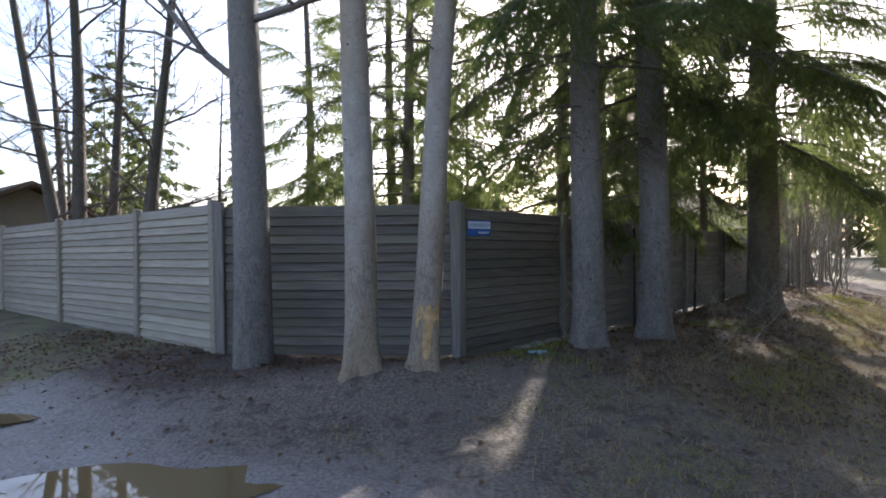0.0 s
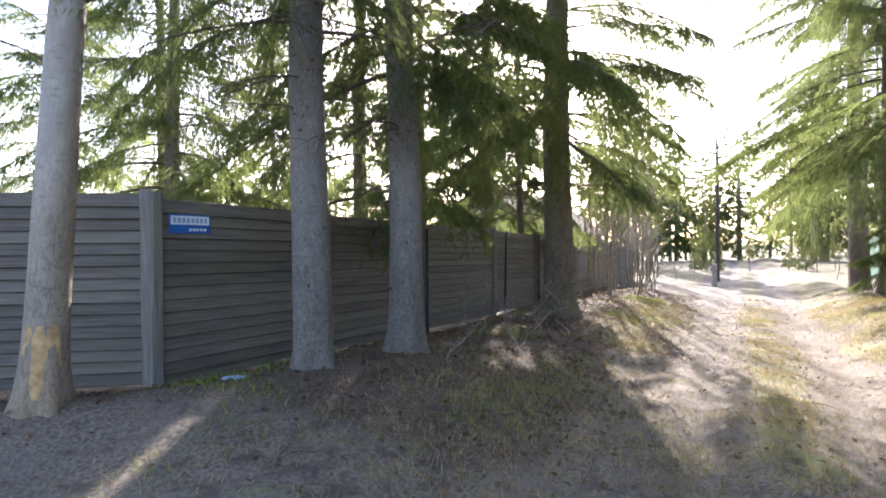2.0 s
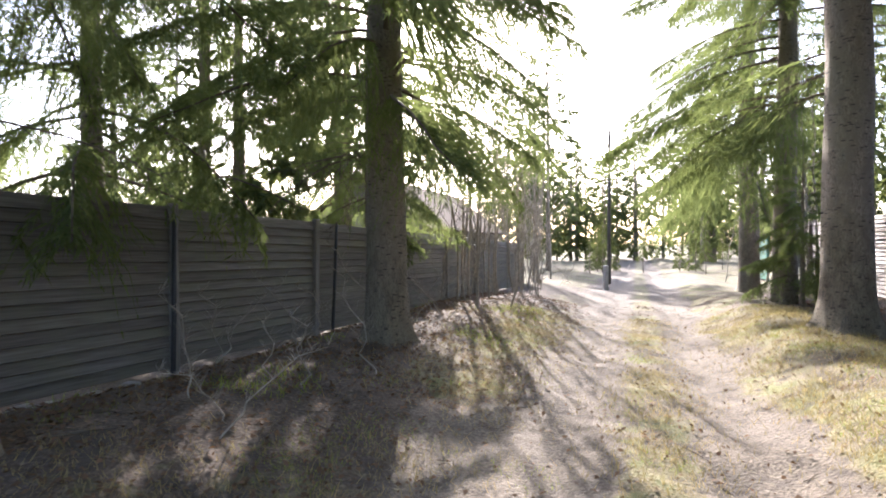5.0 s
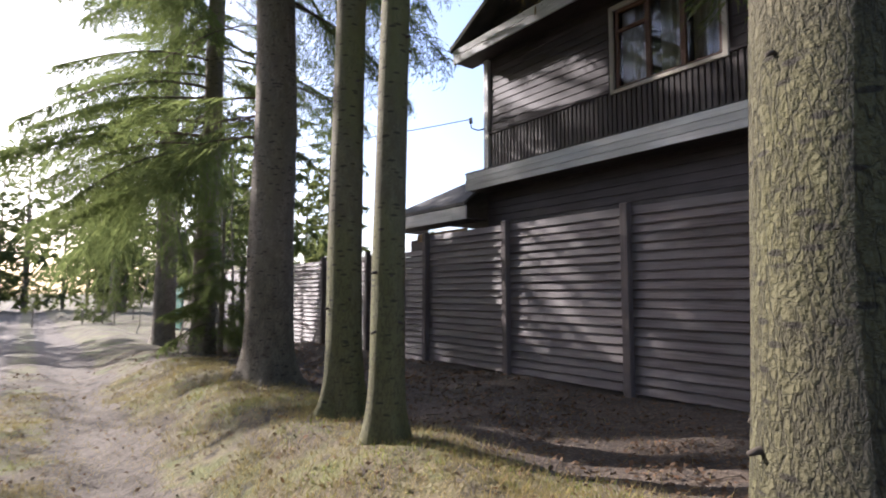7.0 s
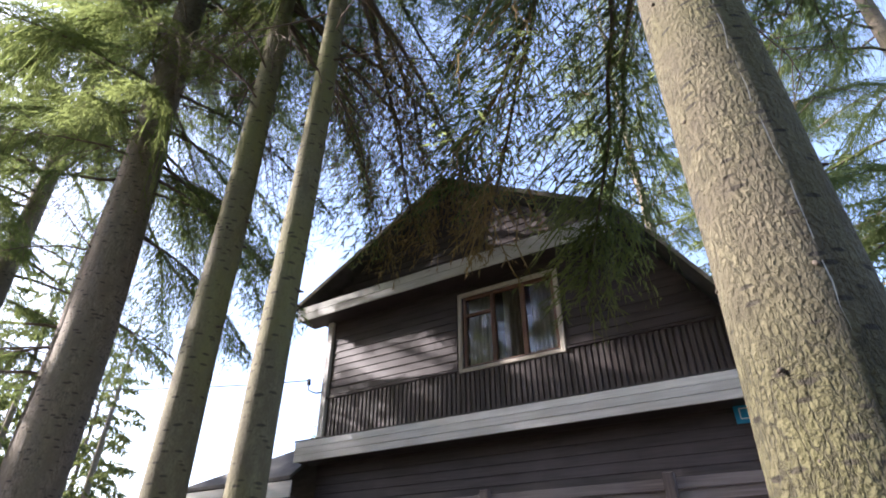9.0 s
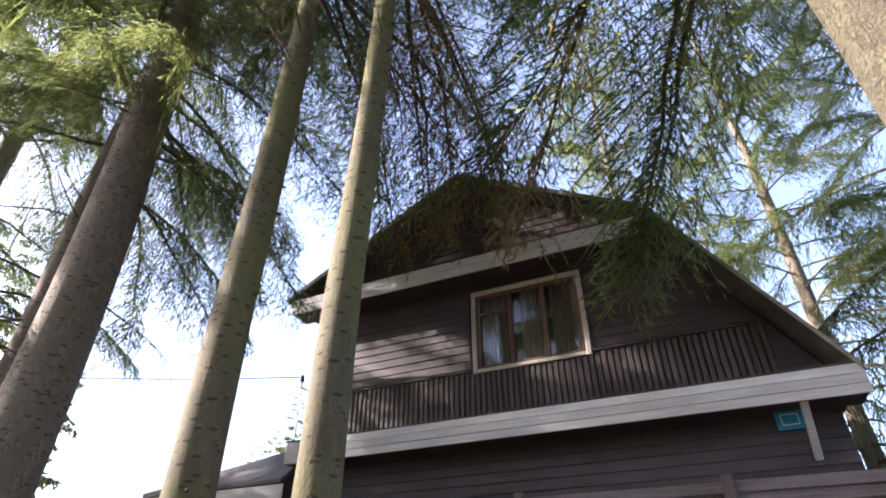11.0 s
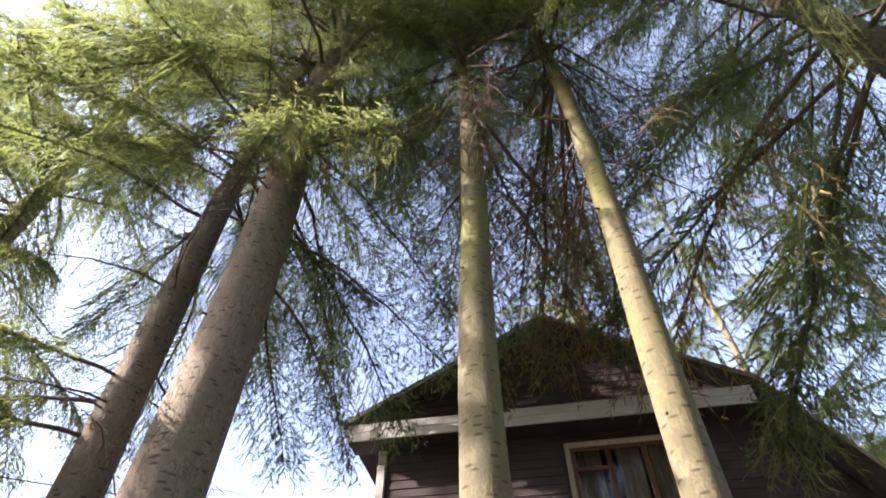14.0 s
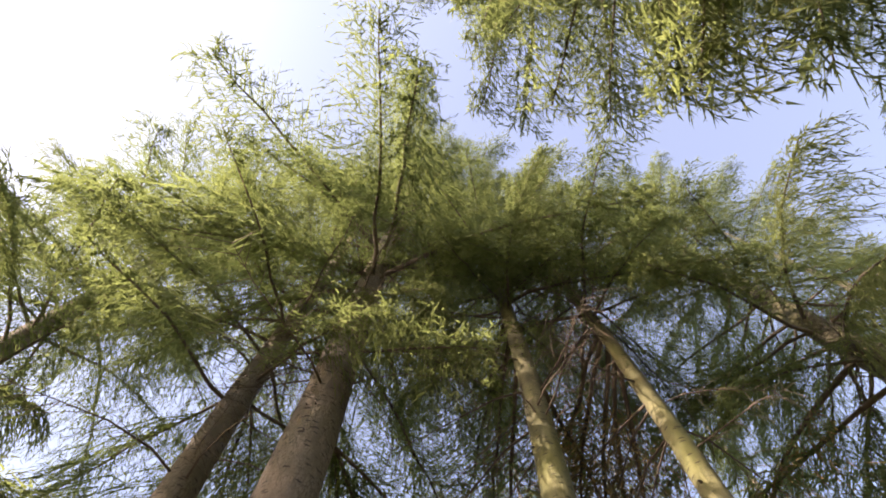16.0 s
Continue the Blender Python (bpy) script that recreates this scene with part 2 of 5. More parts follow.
RAW_WOOD = plain("bare orange wood", (0.42, 0.27, 0.12), 0.8, vary=0.4, scale=14, bump=0.4)
NEEDLES = leafy("spruce needles", (0.045, 0.066, 0.032), (0.1, 0.13, 0.054), (0.3, 0.37, 0.12), 0.57)
DRY_NEEDLES = leafy("browned needles", (0.11, 0.085, 0.045), (0.22, 0.175, 0.085), (0.34, 0.26, 0.1), 0.35)
FAR_NEEDLES = leafy("distant needles", (0.05, 0.075, 0.035), (0.1, 0.13, 0.055), (0.24, 0.28, 0.08), 0.4)
DEAD_LEAF = leafy("dead leaves", (0.06, 0.038, 0.025), (0.155, 0.108, 0.07), (0.25, 0.16, 0.08), 0.2)
DRY_GRASS = leafy("dry grass", (0.16, 0.13, 0.06), (0.31, 0.26, 0.13), (0.42, 0.37, 0.13), 0.35)
GREEN_GRASS = leafy("young grass", (0.1, 0.14, 0.03), (0.2, 0.25, 0.06), (0.4, 0.48, 0.06), 0.4)
STONE = plain("pale stones", (0.3, 0.28, 0.25), 0.9, vary=0.3, scale=6, bump=0.5)
BLUE_SIGN = plain("blue enamel", (0.015, 0.12, 0.4), 0.35, vary=0.08)
SKY_SIGN = plain("light blue enamel", (0.02, 0.3, 0.55), 0.35, vary=0.08)
WHITE_SIGN = plain("white enamel", (0.75, 0.77, 0.8), 0.35, vary=0.05)
GREEN_PAINT = plain("green painted metal", (0.03, 0.14, 0.1), 0.5)
CONCRETE = plain("grey concrete", (0.32, 0.31, 0.29), 0.9, vary=0.2, bump=0.3)
CURTAIN = plain("beige curtain", (0.66, 0.6, 0.45), 0.9)
# near-black: the unlit room's shade is put into this colour
ROOM_SHADE = plain("near-black room shade", (0.05, 0.04, 0.035), 0.9)
BLACK_CABLE = plain("black cable", (0.02, 0.02, 0.02), 0.5)
POLE_WOOD = wood("tarred pole wood", (0.05, 0.04, 0.035), (0.12, 0.1, 0.08), (0.1, 0.09, 0.08), along="z")

GLASS, gn, gl, gb = material("window glass", 0.02)
gb.inputs["Transmission Weight"].default_value, gb.inputs["IOR"].default_value = 1.0, 1.45
PUDDLE, pn, pl, pb = material("still brown water", 0.03)
pb.inputs["Base Color"].default_value = (0.17, 0.12, 0.055, 1)
pb.inputs["IOR"].default_value = 1.6


def ground_material():
    m, n, l, b = material("earth, dry grass and leaf litter", 0.95)
    co = n.new("ShaderNodeTexCoord").outputs["Object"]
    mask = n.new("ShaderNodeAttribute")
    mask.attribute_name = "cover"
    sep = n.new("ShaderNodeSeparateColor")
    l.new(mask.outputs["Color"], sep.inputs[0])
    fine, mid, big = noise_node(n, l, co, 34, 6), noise_node(n, l, co, 6, 5), noise_node(n, l, co, 1.1, 4)
    earth = ramp(n, l, fine, (0.3, (0.06, 0.046, 0.034)), (0.5, (0.132, 0.106, 0.078)), (0.72, (0.22, 0.184, 0.14)))
    earth = mixed(n, l, ramp(n, l, big, (0.4, (0, 0, 0)), (0.65, (0.5,) * 3)), earth, (0.135, 0.112, 0.09))
    # grey-brown road dirt, lightened to carry the open sky's light as well
    earth = mixed(n, l, sep.outputs[2], earth, ramp(n, l, fine, (0.3, (0.21, 0.185, 0.165)), (0.7, (0.37, 0.335, 0.305))))
    litter = ramp(n, l, fine, (0.28, (0.04, 0.028, 0.02)), (0.55, (0.1, 0.072, 0.05)), (0.75, (0.2, 0.155, 0.115)))
    dry = ramp(n, l, mid, (0.3, (0.11, 0.088, 0.045)), (0.5, (0.2, 0.17, 0.085)), (0.7, (0.135, 0.155, 0.042)))
    dry = mixed(n, l, 0.5, dry, ramp(n, l, fine, (0.3, (0.062, 0.048, 0.026)), (0.7, (0.23, 0.19, 0.105))))
    dry = mixed(n, l, ramp(n, l, big, (0.42, (0.75,) * 3), (0.56, (0, 0, 0))), dry, litter)
    dry = mixed(n, l, ramp(n, l, noise_node(n, l, co, 1.9, 4), (0.52, (0, 0, 0)), (0.64, (0.6,) * 3)), dry, (0.13, 0.15, 0.04))

    def blur(channel):
        s = math_node(n, l, "MULTIPLY_ADD", mid, 0.9)
        s.node.inputs[2].default_value = -0.45
        return math_node(n, l, "ADD", sep.outputs[channel], s)

    c = mixed(n, l, ramp(n, l, blur(0), (0.35, (0, 0, 0)), (0.65, (1, 1, 1))), earth, litter)
    c = mixed(n, l, ramp(n, l, blur(1), (0.35, (0, 0, 0)), (0.65, (1, 1, 1))), c, dry)
    damp = mixed(n, l, sep.outputs[2], ramp(n, l, mid, (0.34, (0.75,) * 3), (0.46, (0, 0, 0))), (0.0, 0.0, 0.0))
    c = mixed(n, l, damp, c, (0.06, 0.048, 0.037))
    l.new(c, b.inputs["Base Color"])
    h = math_node(n, l, "MULTIPLY_ADD", mid, 0.6)
    l.new(fine, h.node.inputs[2])
    bumped(n, l, b, h, 0.8, 0.03)
    return m


GROUND = ground_material()


# ---- building blocks ----
def mesh_from(name, verts, faces, mat, smooth=False):
    me = bpy.data.meshes.new(name)
    me.from_pydata([tuple(v) for v in verts], [], [tuple(f) for f in faces])
    me.materials.append(mat)
    if smooth:
        me.polygons.foreach_set("use_smooth", [True] * len(me.polygons))
    return me


def quads(name, v, mat, smooth=False):
    """A mesh of loose quads from an array (count, 4, 3)."""
    v = np.asarray(v, np.float32)
    me = bpy.data.meshes.new(name)
    k = len(v)
    me.vertices.add(4 * k)
    me.loops.add(4 * k)
    me.polygons.add(k)
    me.vertices.foreach_set("co", v.reshape(-1))
    me.loops.foreach_set("vertex_index", np.arange(4 * k, dtype=np.int32))
    me.polygons.foreach_set("loop_start", np.arange(0, 4 * k, 4, dtype=np.int32))
    me.update(calc_edges=True)
    me.materials.append(mat)
    return me


def part(name, data, material, parent, label="", m=None):
    """Links a bmesh or a mesh as one object under a thing or a part."""
    if isinstance(data, bmesh.types.BMesh):
        me = bpy.data.meshes.new(name)
        data.to_mesh(me)
        data.free()
        me.materials.append(material)
        data = me
    ob = new(name, data)
    ob.parent = parent
    if m is not None:
        ob.matrix_basis = m
    return tagged(ob, label)


def thing(name, label, category, m, group="", kind=""):
    ob = new(name)
    ob.empty_display_size = 0.2
    ob.matrix_basis = m
    return tagged(ob, label, category, group, kind)


def block(sx, sy, sz, bevel=0.006, at=(0, 0, 0), seg=1):
    bm = bmesh.new()
    bmesh.ops.create_cube(bm, size=1, matrix=Matrix.Translation(at) @ Matrix.Diagonal((sx, sy, sz, 1)))
    if bevel:
        bmesh.ops.bevel(bm, geom=bm.edges[:], offset=bevel, segments=seg, affect="EDGES", profile=0.5)
    return bm


def as_mesh(name, bm, mat):
    me = bpy.data.meshes.new(name)
    bm.to_mesh(me)
    bm.free()
    me.materials.append(mat)
    return me


def tube(points, radii, sides=6, cap=True):
    """Vertices and faces of a tapered tube along points."""
    pts = [Vector(p) for p in points]
    verts, faces = [], []
    side = Vector((1, 0, 0))
    for k, p in enumerate(pts):
        d = (pts[min(k + 1, len(pts) - 1)] - pts[max(k - 1, 0)]).normalized()
        a = d.cross(side)
        if a.length < 0.1:
            a = d.cross(Vector((0, 1, 0)))
        a.normalize()
        b = d.cross(a)
        for j in range(sides):
            t = 6.28318 * j / sides
            verts.append(p + (a * math.cos(t) + b * math.sin(t)) * radii[k])
    for k in range(len(pts) - 1):
        for j in range(sides):
            j2 = (j + 1) % sides
            faces.append((k * sides + j, k * sides + j2, (k + 1) * sides + j2, (k + 1) * sides + j))
    if cap:
        faces.append(tuple(range(len(verts) - sides, len(verts))))
    return verts, faces


class Joined:
    """Collects pieces into one mesh."""

    def __init__(self):
        self.v, self.f = [], []

    def add(self, verts, faces):
        k = len(self.v)
        self.v += verts
        self.f += [tuple(i + k for i in f) for f in faces]

    def mesh(self, name, mat, smooth=True):
        return mesh_from(name, self.v, self.f, mat, smooth)


# ---- ground ----
def axis(lo, hi, fine, far):
    mid = np.arange(lo, hi + fine, fine)
    grow = np.cumsum(fine * 1.22 ** np.arange(1, 60))
    grow = grow[grow < far]
    return np.r_[lo - grow[::-1], mid, hi + grow]


def build_ground():
    us, vs = axis(-8.5, 17, 0.085, 900), axis(-8, 6.2, 0.085, 900)
    U, V = np.meshgrid(us, vs, indexing="ij")
    X, Y = START.x + AHEAD.x * U + ACROSS.x * V, START.y + AHEAD.y * U + ACROSS.y * V
    Z = land(X, Y)
    nu, nv = U.shape
    me = bpy.data.meshes.new("ground")
    idx = np.arange(nu * nv).reshape(nu, nv)
    f = np.stack([idx[:-1, :-1], idx[:-1, 1:], idx[1:, 1:], idx[1:, :-1]], -1).reshape(-1, 4)[:, ::-1]
    me.vertices.add(nu * nv)
    me.loops.add(f.size)
    me.polygons.add(len(f))
    me.vertices.foreach_set("co", np.stack([X, Y, Z], -1).astype(np.float32).reshape(-1))
    me.loops.foreach_set("vertex_index", f.astype(np.int32).reshape(-1))
    me.polygons.foreach_set("loop_start", np.arange(0, f.size, 4, dtype=np.int32))
    me.update(calc_edges=True)
    me.polygons.foreach_set("use_smooth", [True] * len(f))
    litter, grass = cover(X, Y)
    # where the ground takes the road's greyer colour, with skylight painted in
    road = step(-2.8, -4.6, U + 0.5 * waves(X, Y, 2.0, 4.0)) * step(-1.1, -1.9, inside(X, Y))
    col = me.color_attributes.new("cover", "FLOAT_COLOR", "POINT")
    col.data.foreach_set("color", np.stack([litter, grass, road, 1 + 0 * litter], -1).astype(np.float32).reshape(-1))
    me.materials.append(GROUND)
    ob = new("ground", me)
    tagged(ob, "bare earth lane with dry grass and brown leaf litter", "ground", kind="structure")


def cover(x, y):
    """How much litter and how much dry grass lie at a place."""
    dx, dy = x - START.x, y - START.y
    u, v = dx * AHEAD.x + dy * AHEAD.y, dx * ACROSS.x + dy * ACROSS.y
    w = waves(x, y, 3.1, 4.0)
    litter = np.maximum(step(-1.0, -2.0, v + 0.5 * w) * step(-1.5, 0.0, u), step(-2.0, -1.1, inside(x, y) + 0.35 * w) * step(0.5, -1.0, u))
    litter = np.maximum(litter, 0.9 * step(2.5, 3.4, v + 0.3 * w) * step(-2, 0.5, u))
    grass = step(-1.5, 0.5, u + w) * (0.8 * bell(v, 0.1, 0.35) + 0.95 * step(1.0, 1.6, v + 0.25 * w) * (1 - step(2.6, 3.2, v)) + 0.75 * bell(v, -2.0, 0.7) * step(1.0, -0.3, w))
    grass = np.maximum(grass, step(16, 24, np.abs(u)) * 0.8 * step(1.2, 2.2, np.abs(v)))
    grass = np.maximum(grass, 0.75 * step(7, 9, np.abs(v)))
    grass = np.maximum(grass, 0.36 * step(-3.6, -2.2, u + w) * step(3.5, 1.5, u + w) * step(-3.6, -2.6, v) * step(1.2, 0.2, v + 0.4 * w))
    return np.clip(litter, 0, 1), np.clip(grass, 0, 1)


build_ground()


def puddle(cx, cy, rx, ry, z, turn):
    bm = bmesh.new()
    rim = []
    for k in range(40):
        a = 6.28318 * k / 40
        r = 1 + 0.16 * math.sin(3 * a + 1) + 0.1 * math.sin(5 * a)
        p = Matrix.Rotation(turn, 3, "Z") @ Vector((rx * r * math.cos(a), ry * r * math.sin(a), 0))
        rim.append(bm.verts.new(p))
    bm.faces.new(rim)
    me = as_mesh("puddle", bm, PUDDLE)
    ob = new("puddle", me)
    ob.location = (cx, cy, z)
    tagged(ob, "still brown puddle in the dirt road", "puddle", kind="structure")


puddle(-2.15, 3.2, 1.05, 0.6, -0.018, 0.2)
puddle(-4.1, 4.75, 0.55, 0.2, -0.0, 0.2)


# ---- fences ----
def overlap_fence(name, label, p, q, posts, top, bottom, courses, face=-1, tall=0.06, boards=None):
    """A run of horizontal overlapping boards between posts, from p to q; heights given at both ends."""
    p, q = Vector((*p, 0)), Vector((*q, 0))
    run = (q - p).length
    yaw = math.degrees(math.atan2(q.y - p.y, q.x - p.x))
    f = thing(name, label, "fence", pose(p.x, p.y, 0, 0, 0, yaw))
    rng = random.Random(name + str(run))
    for a, b in zip(posts, posts[1:]):
        w = b - a - 0.02
        za, zb = [bottom[0] + (bottom[1] - bottom[0]) * s / run for s in (a, b)]
        ta, tb = [top[0] + (top[1] - top[0]) * s / run for s in (a, b)]
        h = ((ta - za) + (tb - zb)) / 2 / courses
        bm = block(w, 0.03, h * 1.2, 0.004)
        me = as_mesh("board", bm, boards or FENCE_WOOD)
        tilt = math.degrees(math.atan2(((zb + tb) - (za + ta)) / 2, b - a))
        for k in range(courses):
            z = (za + zb) / 2 + h * (k + 0.5)
            part("board", me, None, f, m=pose((a + b) / 2, 0.012 * face + rng.uniform(-0.004, 0.004), z, 16 * face + rng.uniform(-1.5, 1.5), -tilt + rng.uniform(-0.25, 0.25), rng.uniform(-0.15, 0.15)))
    for s in posts:
        z0 = bottom[0] + (bottom[1] - bottom[0]) * s / run
        z1 = top[0] + (top[1] - top[0]) * s / run
        bm = block(0.11, 0.09, z1 - z0 + tall + 0.25, 0.012, (0, 0.005 * face, (z1 + z0 + tall - 0.25) / 2))
        part("post", bm, boards or POST_WOOD, f, m=pose(s, 0.035 * face, 0, rng.uniform(-0.6, 0.6), rng.uniform(-0.6, 0.6), 0))
    return f


CORNER, BEND = (-2.78, 6.62), (0.15, 6.47)
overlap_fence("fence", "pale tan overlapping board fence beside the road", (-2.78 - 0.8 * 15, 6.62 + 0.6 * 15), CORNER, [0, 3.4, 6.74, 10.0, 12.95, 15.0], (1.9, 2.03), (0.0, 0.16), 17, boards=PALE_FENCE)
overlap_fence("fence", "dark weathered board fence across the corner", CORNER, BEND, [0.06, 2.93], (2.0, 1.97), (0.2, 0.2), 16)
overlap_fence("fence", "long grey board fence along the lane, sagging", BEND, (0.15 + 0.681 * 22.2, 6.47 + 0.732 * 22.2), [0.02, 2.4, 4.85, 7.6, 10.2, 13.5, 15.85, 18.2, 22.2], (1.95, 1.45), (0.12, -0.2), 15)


def slat_fence():
    """Brown slatted fence in front of the house, along the lane."""
    p = at(-6.3, 5.35)
    f = thing("fence", "brown stained slatted wooden fence in front of the house", "fence", pose(p.x, p.y, 0, 0, 0, LANE_YAW))
    rng = random.Random(5)
    posts = [0, 1.85, 3.7, 5.55, 7.4, 9.23, 11.08, 12.96, 14.85, 16.8, 18.75, 20.7, 22.65, 24.6, 26.55]
    for a, b in zip(posts, posts[1:]):
        mid = (a + b) / 2 - 6.3
        top = 2.32 if mid < 8.6 else 2.08
        lo = 0.30 if mid < 8.6 else 0.16
        n = 20
        h = (top - lo) / n
        me = as_mesh("slat", block(b - a - 0.03, 0.018, h * 1.04, 0.004), SLAT_WOOD)
        for k in range(n):
            part("slat", me, None, f, m=pose((a + b) / 2, 0.02 + rng.uniform(-0.003, 0.003), lo + h * (k + 0.5), 21 + rng.uniform(-2, 2), rng.uniform(-0.25, 0.25), rng.uniform(-0.2, 0.2)))
    for s in posts:
        high = 2.36 if s - 6.3 < 8.7 else 2.16
        bm = block(0.1, 0.09, high + 0.3, 0.01, (0, 0, (high - 0.3) / 2))
        part("post", bm, SLAT_POST, f, m=pose(s, 0.065, 0, rng.uniform(-0.4, 0.4), rng.uniform(-0.4, 0.4), 0))


slat_fence()


# ---- house beside the lane ----
def house():
    o = at(8.0, 6.16)
    # local x runs back along the lane (towards smaller u), y out to the lane, z up
    h = thing("house", "dark brown wooden two-storey house with whitish eaves boards", "house", pose(o.x, o.y, 0, 0, 0, LANE_YAW + 180))
    rng = random.Random(3)
    W, DEEP = 6.25, 7.5

    def box(name, mat, x0, x1, y0, y1, z0, z1, bevel=0.006, label="", parent=None):
        bm = block(x1 - x0, y1 - y0, z1 - z0, bevel, ((x0 + x1) / 2, (y0 + y1) / 2, (z0 + z1) / 2))
        return part(name, bm, mat, parent or h, label)

    # y is negative into the house: local y = -(v - 6.16) turned by the half turn, so outwards is -y
    wx0, wx1, wz0, wz1 = 2.5, 3.98, 4.02, 5.16
    box("lower_wall", HOUSE_WOOD, 0, W, 0.03, 0.15, 0.0, 3.12, 0)
    box("side_wall", HOUSE_WOOD, -0.0, 0.12, 0.15, DEEP, 0.0, 5.5, 0)
    box("side_wall", HOUSE_WOOD, W - 0.12, W, 0.15, DEEP, 0.0, 3.2, 0)
    box("back_wall", HOUSE_WOOD, 0, W, DEEP, DEEP + 0.12, 0, 5.4, 0)
    box("upper_wall", HOUSE_WOOD, 0.02, wx0, 0.03, 0.15, 3.12, 5.5, 0)
    bm = bmesh.new()
    outline = [(wx1, 3.12), (W, 3.12), (W, 3.5), (5.62, 4.5), (4.98, 5.5), (wx1, 5.5)]
    lo = [bm.verts.new((x, 0.03, z)) for x, z in outline]
    hi = [bm.verts.new((x, 0.15, z)) for x, z in outline]
    bm.faces.new(lo)
    bm.faces.new(hi[::-1])
    for k in range(len(lo)):
        k2 = (k + 1) % len(lo)
        bm.faces.new((lo[k2], lo[k], hi[k], hi[k2]))
    part("upper_wall", bm, HOUSE_WOOD, h)
    box("upper_wall", HOUSE_WOOD, wx0, wx1, 0.03, 0.15, 3.12, wz0, 0)
    box("upper_wall", HOUSE_WOOD, wx0, wx1, 0.03, 0.15, wz1, 5.5, 0)
    # horizontal cladding boards
    pitch = 0.118
    for row in range(12):
        z = 4.08 + pitch * (row + 0.5)
        right = 4.9 + (5.62 - z) / 1.63
        spans = [(0.1, right)] if z > wz1 + 0.06 else [(0.1, wx0 - 0.07), (wx1 + 0.07, right)]
        for a, b in spans:
            bm = block(b - a, 0.02, pitch * 1.08, 0.005)
            part("board", bm, HOUSE_WOOD, h, m=pose((a + b) / 2, 0.016 + rng.uniform(-0.002, 0.002), z, -6, rng.uniform(-0.08, 0.08), 0))
    me = as_mesh("board", block(W, 0.02, pitch * 1.08, 0.005), HOUSE_WOOD)
    for row in range(9):
        part("board", me, None, h, m=pose(W / 2, 0.014, 2.06 + pitch * (row + 0.5), -6, 0, 0))
    # vertical battens under the window
    me = as_mesh("batten", block(0.052, 0.024, 0.7, 0.005), BATTEN_WOOD)
    n = 78
    for k in range(n):
        part("batten", me, None, h, m=pose(0.12 + (W - 0.5) * (k + 0.5) / n, 0.004 + rng.uniform(-0.004, 0.004), 3.68, 0, rng.uniform(-0.4, 0.4), 0))
    box("ledge", HOUSE_WOOD, 0.05, W - 0.5, -0.03, 0.03, 4.03, 4.06, 0.004)
    box("corner_board", WHITE_WOOD, -0.06, 0.05, -0.035, 0.1, 3.3, 5.42, 0.006, "whitish corner board")
    # eaves boards, upper and lower
    for z0, z1, x0, x1, nm in ((3.035, 3.125, -0.1, W + 0.22, "eaves_board"), (3.129, 3.222, -0.1, W + 0.22, "eaves_board"), (3.226, 3.315, -0.1, W + 0.22, "eaves_board"), (5.3, 5.425, -0.44, 4.9, "eaves_board"), (5.429, 5.55, -0.44, 4.9, "eaves_board")):
        box(nm, WHITE_WOOD, x0, x1, -0.40, -0.372, z0, z1, 0.005, "whitish painted eaves board")
    box("soffit", HOUSE_WOOD, -0.1, W + 0.2, -0.37, 0.02, 3.05, 3.075, 0)
    box("soffit", HOUSE_WOOD, -0.42, 5.05, -0.37, 0.02, 5.33, 5.355, 0)
    bm = bmesh.new()
    skirt = [(-0.12, -0.40, 3.318), (W + 0.2, -0.40, 3.318), (W + 0.2, -0.02, 3.42), (-0.12, -0.02, 3.42)]
    vs = [bm.verts.new(p) for p in skirt]
    vs2 = [bm.verts.new((x, y, z + 0.02)) for x, y, z in skirt]
    bm.faces.new(vs[::-1])
    bm.faces.new(vs2)
    for k in range(4):
        bm.faces.new((vs[k], vs[(k + 1) % 4], vs2[(k + 1) % 4], vs2[k]))
    part("skirt_roof", bm, ROOFING, h)
    # gable above the upper eaves board
    apex = (2.45, 7.1)
    bm = bmesh.new()
    tri = [(-0.45, 5.5), (4.98, 5.5), (4.9, 5.62), (apex[0], apex[1] - 0.04)]
    lo = [bm.verts.new((x, -0.05, z)) for x, z in tri]
    hi = [bm.verts.new((x, 0.1, z)) for x, z in tri]
    bm.faces.new(lo)
    bm.faces.new(hi[::-1])
    for k in range(4):
        bm.faces.new((lo[(k + 1) % 4], lo[k], hi[k], hi[(k + 1) % 4]))
    part("gable", bm, HOUSE_WOOD, h)
    for k in range(16):
        z = 5.62 + 0.12 * k
        a = (z - 5.53) / 0.53 - 0.4
        b = 2.45 + (7.05 - z) / 0.58 - 0.1
        if b - a > 0.1:
            part("board", block(b - a, 0.02, 0.126, 0.005), HOUSE_WOOD, h, m=pose((a + b) / 2, -0.066, z, -6, 0, 0))
    # roof slabs
    def slab(name, prof, thick, mat, y0, y1, label=""):
        bm = bmesh.new()
        rings = []
        for y in (y0, y1):
            rings.append(([bm.verts.new((x, y, z)) for x, z in prof], [bm.verts.new((x, y, z + thick)) for x, z in prof]))
        (a, b), (c, d) = rings
        for k in range(len(prof) - 1):
            bm.faces.new((a[k], c[k], c[k + 1], a[k + 1]))
            bm.faces.new((b[k], b[k + 1], d[k + 1], d[k]))
            bm.faces.new((a[k], a[k + 1], b[k + 1], b[k]))
            bm.faces.new((c[k], d[k], d[k + 1], c[k + 1]))
        bm.faces.new((a[0], b[0], d[0], c[0]))
        bm.faces.new((a[-1], c[-1], d[-1], b[-1]))
        part(name, bm, mat, h, label)

